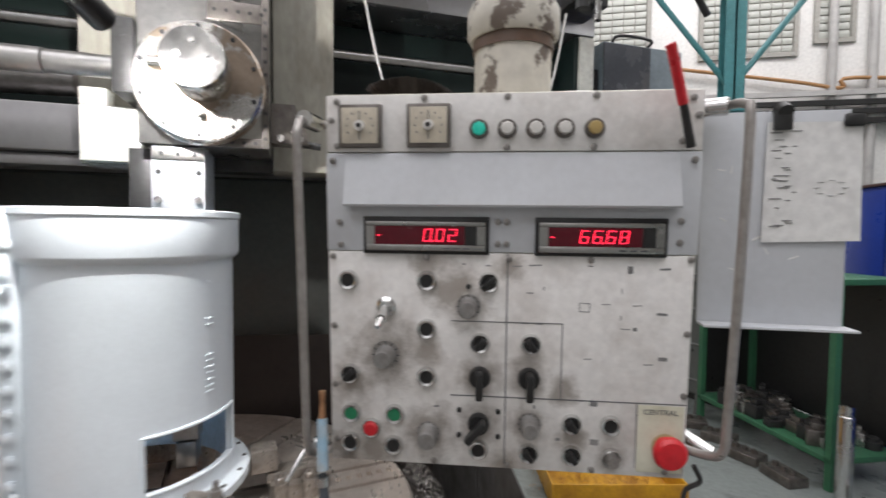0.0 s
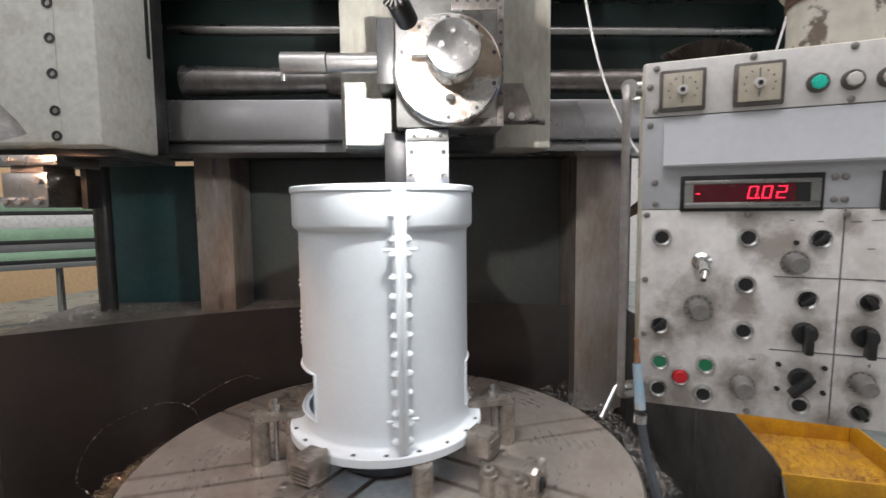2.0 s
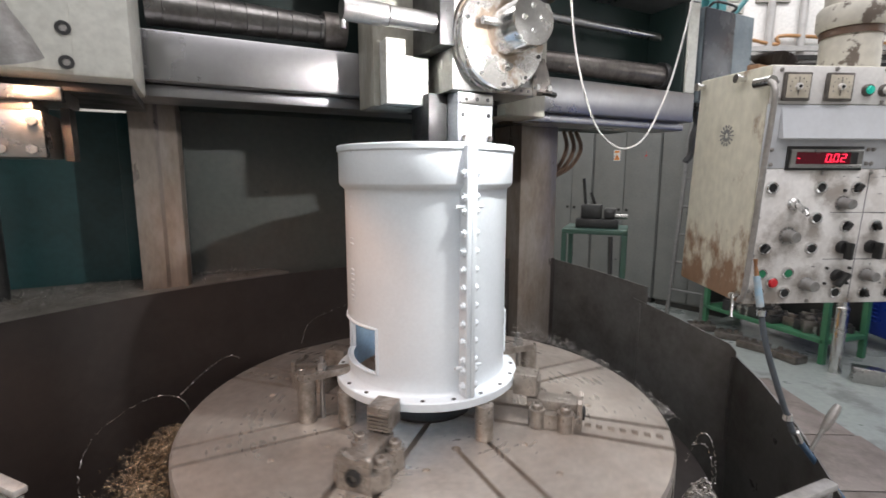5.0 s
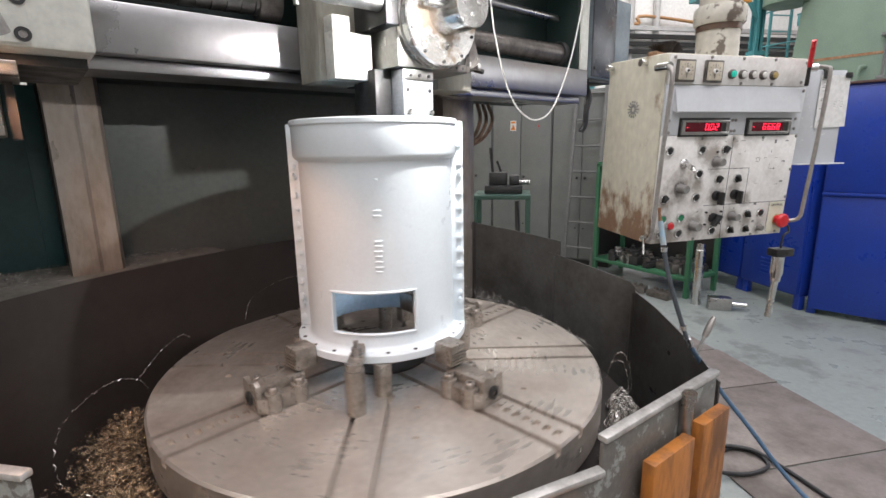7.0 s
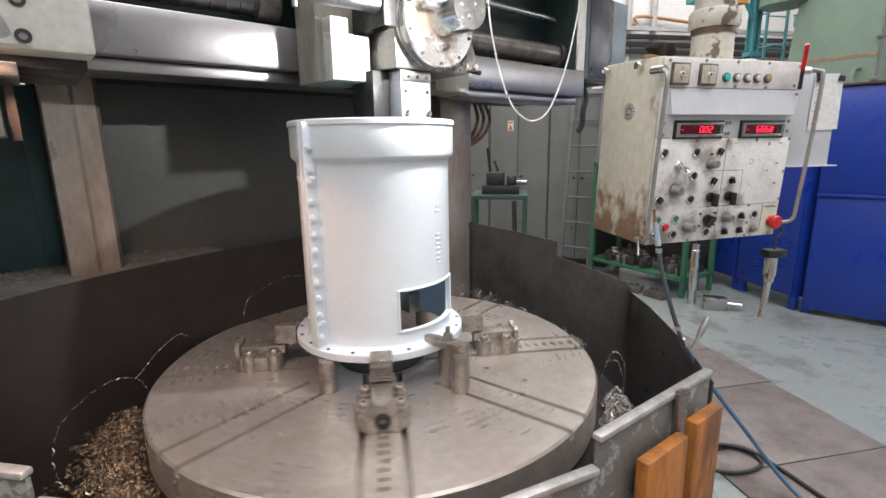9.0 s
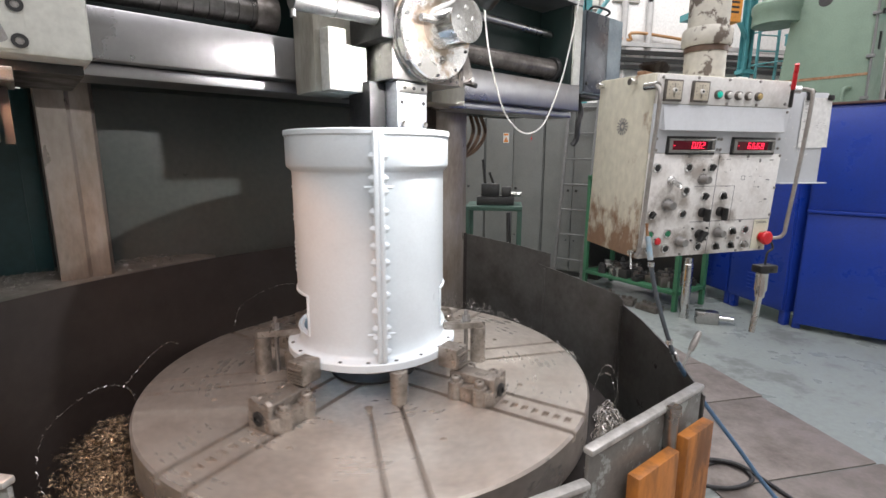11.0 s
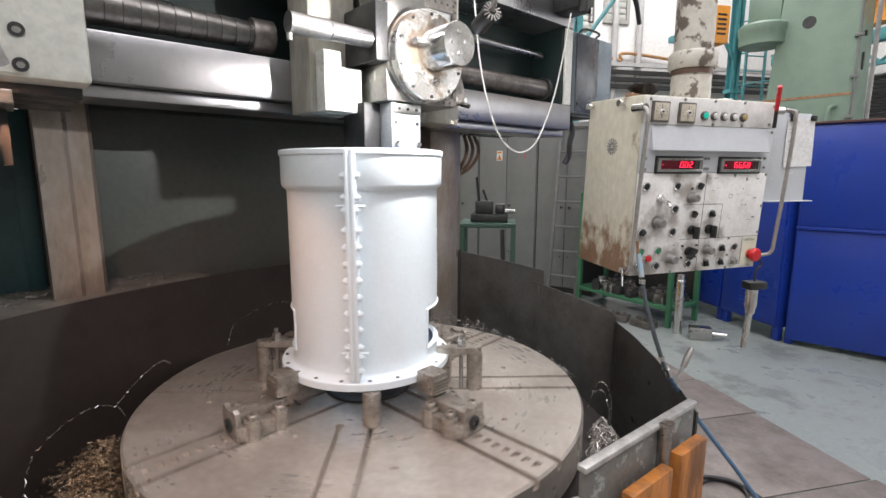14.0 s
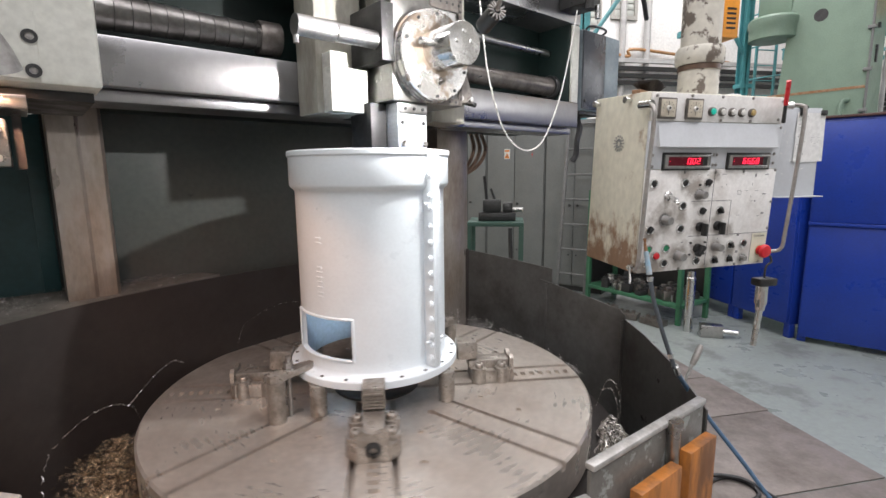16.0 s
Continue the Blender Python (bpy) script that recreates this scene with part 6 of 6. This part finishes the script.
steel_column(3.31, 6.9, 4.6, 0.22)
steel_column(6.86, 7.6, 4.9, 0.15)
cage = thing("cage_ladder", "turquoise caged wall ladder", "ladder", Matrix.Translation((7.83, 8.35, 0)))
for x in (0.0, 0.45):
    part("stile", box(x - 0.02, x + 0.02, -0.02, 0.02, 0.0, 5.2), CYAN, cage)
for k in range(17):
    part("rung", add_rod(B(), (0.02, 0, 0.3 + 0.29 * k), (0.43, 0, 0.3 + 0.29 * k), 0.013, n=8), CYAN, cage)
for k in range(6):
    part("hoop", add_tube(B(), [(0.225 + 0.36 * math.cos(math.pi * i / 10), -0.65 * math.sin(math.pi * i / 10), 2.0 + 0.6 * k) for i in range(11)], 0.016, 6), CYAN, cage)
sage = thing("boring_mill", "large sage green machine tool column", "machine tool", Matrix.Translation((7.27, 6.5, 0)) @ pose(0, 0, 0, 0, 0, -64))
part("mill_column", add_prism(B(), [(-0.76, 0.0), (0.68, 0.0), (0.60, 4.8), (-0.40, 4.8)], 0.0, 0.7, pose(0, 0.7, 0, 90, 0, 0)), SAGE, sage)
part("mill_base", box(-1.05, 1.05, -0.2, 0.8, 0.0, 0.55, 0.02), SAGE, sage)
part("mill_head", add_lathe(B(), [(0.0, 3.64), (0.30, 3.60), (0.36, 3.62), (0.36, 3.80), (0.38, 3.83), (0.38, 3.93), (0.34, 3.97), (0.0, 3.99)], 40, Matrix.Translation((-0.72, 0.06, 0))), SAGE, sage)
part("mill_arm", box(-0.95, -0.46, 0.0, 0.4, 3.995, 4.6, 0.02), SAGE, sage)
part("hole", add_rod(B(), (-0.05, 0.010, 3.85), (-0.05, -0.003, 3.85), 0.095, n=24), DARKIRON, sage)
part("grab_handle", add_tube(B(), smooth_path([(0.42, -0.01, 2.5), (0.36, -0.1, 2.46), (0.36, -0.1, 2.2), (0.42, -0.01, 2.14)], 5), 0.03, 8), SAGE, sage)
for x0, x1, z0, z1 in ((0.60, 0.64, 3.05, 3.30), (0.60, 0.64, 3.55, 3.62)):
    part("side_slot", box(x0, x1 + 0.01, 0.2, 0.26, z0, z1), DARKIRON, sage)
for z in (2.3, 2.9, 3.5, 4.1):
    part("pipe_clip", box(0.56, 0.66, -0.06, -0.001, z, z + 0.05, 0.004), CABGREY, sage)
part("riser_pipe", add_rod(B(), (0.63, -0.03, 1.8), (0.61, -0.03, 4.75), 0.018, n=10), CABGREY, sage)
part("weld_line", box(-0.70, 0.60, -0.006, -0.001, 2.66, 2.70), RUSTY, sage)
for x, z, h in ((5.58, 3.74, 0.55),):
    ob_ = thing("orange_cabinet", "orange hoist control box", "control box", Matrix.Translation((x, 6.6, 0)))
    part("box_body", box(-0.22, 0.22, 0.0, 0.3, z - h / 2, z + h / 2, 0.01), HOIST, ob_)
    for k in range(5):
        part("slot", box(0.0, 0.16, -0.006, -0.0005, z - h / 2 + 0.12 + 0.07 * k, z - h / 2 + 0.15 + 0.07 * k), DARKIRON, ob_)
    part("bracket", box(-0.1, 0.1, 0.301, 1.0, z - 0.05, z + 0.05), CYAN, ob_)


def block_window(x0, x1, z0, z1, nm):
    """Glass-brick window: a frame and courses of blocks."""
    w = thing(nm, "glass-brick window in a steel frame", "window", Matrix.Translation((0, 10.5, 0)), kind="structure")
    part("window_frame", add_box(add_box(add_box(add_box(B(), x0 - 0.08, x1 + 0.08, -0.06, 0.0, z0 - 0.08, z0 - 0.001), x0 - 0.08, x1 + 0.08, -0.06, 0.0, z1 + 0.001, z1 + 0.08), x0 - 0.08, x0 - 0.001, -0.06, 0.0, z0, z1), x1 + 0.001, x1 + 0.08, -0.06, 0.0, z0, z1), MORTAR, w)
    part("mortar", box(x0, x1, -0.012, -0.001, z0, z1), MORTAR, w)
    nx, nz = round((x1 - x0) / 0.2), round((z1 - z0) / 0.13)
    bw, bh = (x1 - x0) / nx, (z1 - z0) / nz
    me = mesh_of("glass_block", add_box(B(), 0.01, bw - 0.01, -0.035, -0.0125, 0.01, bh - 0.01, bevel=0.006), GLASSBLOCK)
    for i in range(nx):
        for k in range(nz):
            o = new("glass_block", me)
            o.parent, o.matrix_basis = w, Matrix.Translation((x0 + i * bw, 0, z0 + k * bh))


block_window(4.05, 5.55, 4.75, 6.3, "window_1")
block_window(2.0, 3.05, 4.9, 6.3, "window_2")
block_window(5.95, 6.45, 4.95, 6.3, "window_3")
for x in (6.15, 6.78):
    tagged(part("downpipe", add_rod(B(), (x, 10.40, 0.0), (x, 10.40, 7.5), 0.07, n=14), PIPEGREY), "grey painted wall pipe", "pipe", group="wall pipes")
tagged(part("gas_pipe", add_tube(B(), smooth_path([(2.2, 10.38, 4.75), (3.4, 10.38, 4.55), (5.5, 10.38, 4.20), (6.3, 10.38, 4.05), (6.5, 10.38, 4.22), (9.0, 10.38, 4.0)], 5), 0.035, 8), BROWNPIPE), "thin brown gas pipe along the wall", "pipe")
for z in (3.95, 3.78, 3.62, 3.46):
    tagged(part("cable_run", box(1.5, 11.0, 10.28, 10.36, z - 0.045, z + 0.045), BLACK if z < 3.9 else PIPEGREY), "bundle of dark cables on the far wall", "cable tray", group="cable runs")
shutter = thing("roller_shutter", "dark slatted roller shutter in the side wall", "shutter", I4)
for k in range(36):
    part("slat", box(11.655, 11.685, 4.6, 8.86, 0.02 + 0.1 * k, 0.108 + 0.1 * k, 0.008), DARKIRON, shutter)
part("shutter_box", box(11.55, 11.69, 4.5, 8.96, 3.63, 4.0, 0.01), WALLWHITE, shutter, "white shutter housing")
girder = thing("crane_girder", "orange crane girder on a turquoise runway", "crane", I4)
part("girder_web", box(9.60, 9.62, 2.5, 7.8, 4.22, 4.62), HOIST, girder)
for z in (4.18, 4.621):
    part("girder_flange", box(9.46, 9.76, 2.5, 7.8, z, z + 0.038), HOIST, girder)
part("runway_beam", box(9.5, 9.72, 2.0, 9.4, 3.86, 4.08, 0.01), CYAN, girder, "turquoise runway beam")
for k in range(5):
    y = 8.8 - 1.1 * k
    part("runway_brace", add_rod(B(), (9.61, y, 3.86), (9.61, y - 0.55, 3.50), 0.03, n=8), CYAN, girder)
    part("runway_brace", add_rod(B(), (9.61, y - 0.55, 3.50), (9.61, y - 1.1, 3.86), 0.03, n=8), CYAN, girder)
part("runway_chord", box(9.57, 9.65, 2.0, 9.0, 3.44, 3.50), CYAN, girder)
part("runway_post", box(9.55, 9.68, 8.9, 9.05, 0.0, 3.858), CYAN, girder)
tagged(part("service_pole", add_rod(add_rod(B(), (8.66, 6.55, 0.0), (8.66, 6.55, 5.2), 0.035, n=12), (8.50, 6.60, 0.0), (8.50, 6.60, 3.6), 0.022, n=10), PIPEGREY), "pair of thin grey service pipes behind the lockers", "pipe")


# ---- what moves ----
SPIN, PHASE = 115.6, -9.5


def motions():
    spin = [(i / 10, pose(*AXIS, 0, 0, 0, PHASE + SPIN * i / 10)) for i in range(161)]
    walk(turn, spin)
    walk(work, spin)


motions()
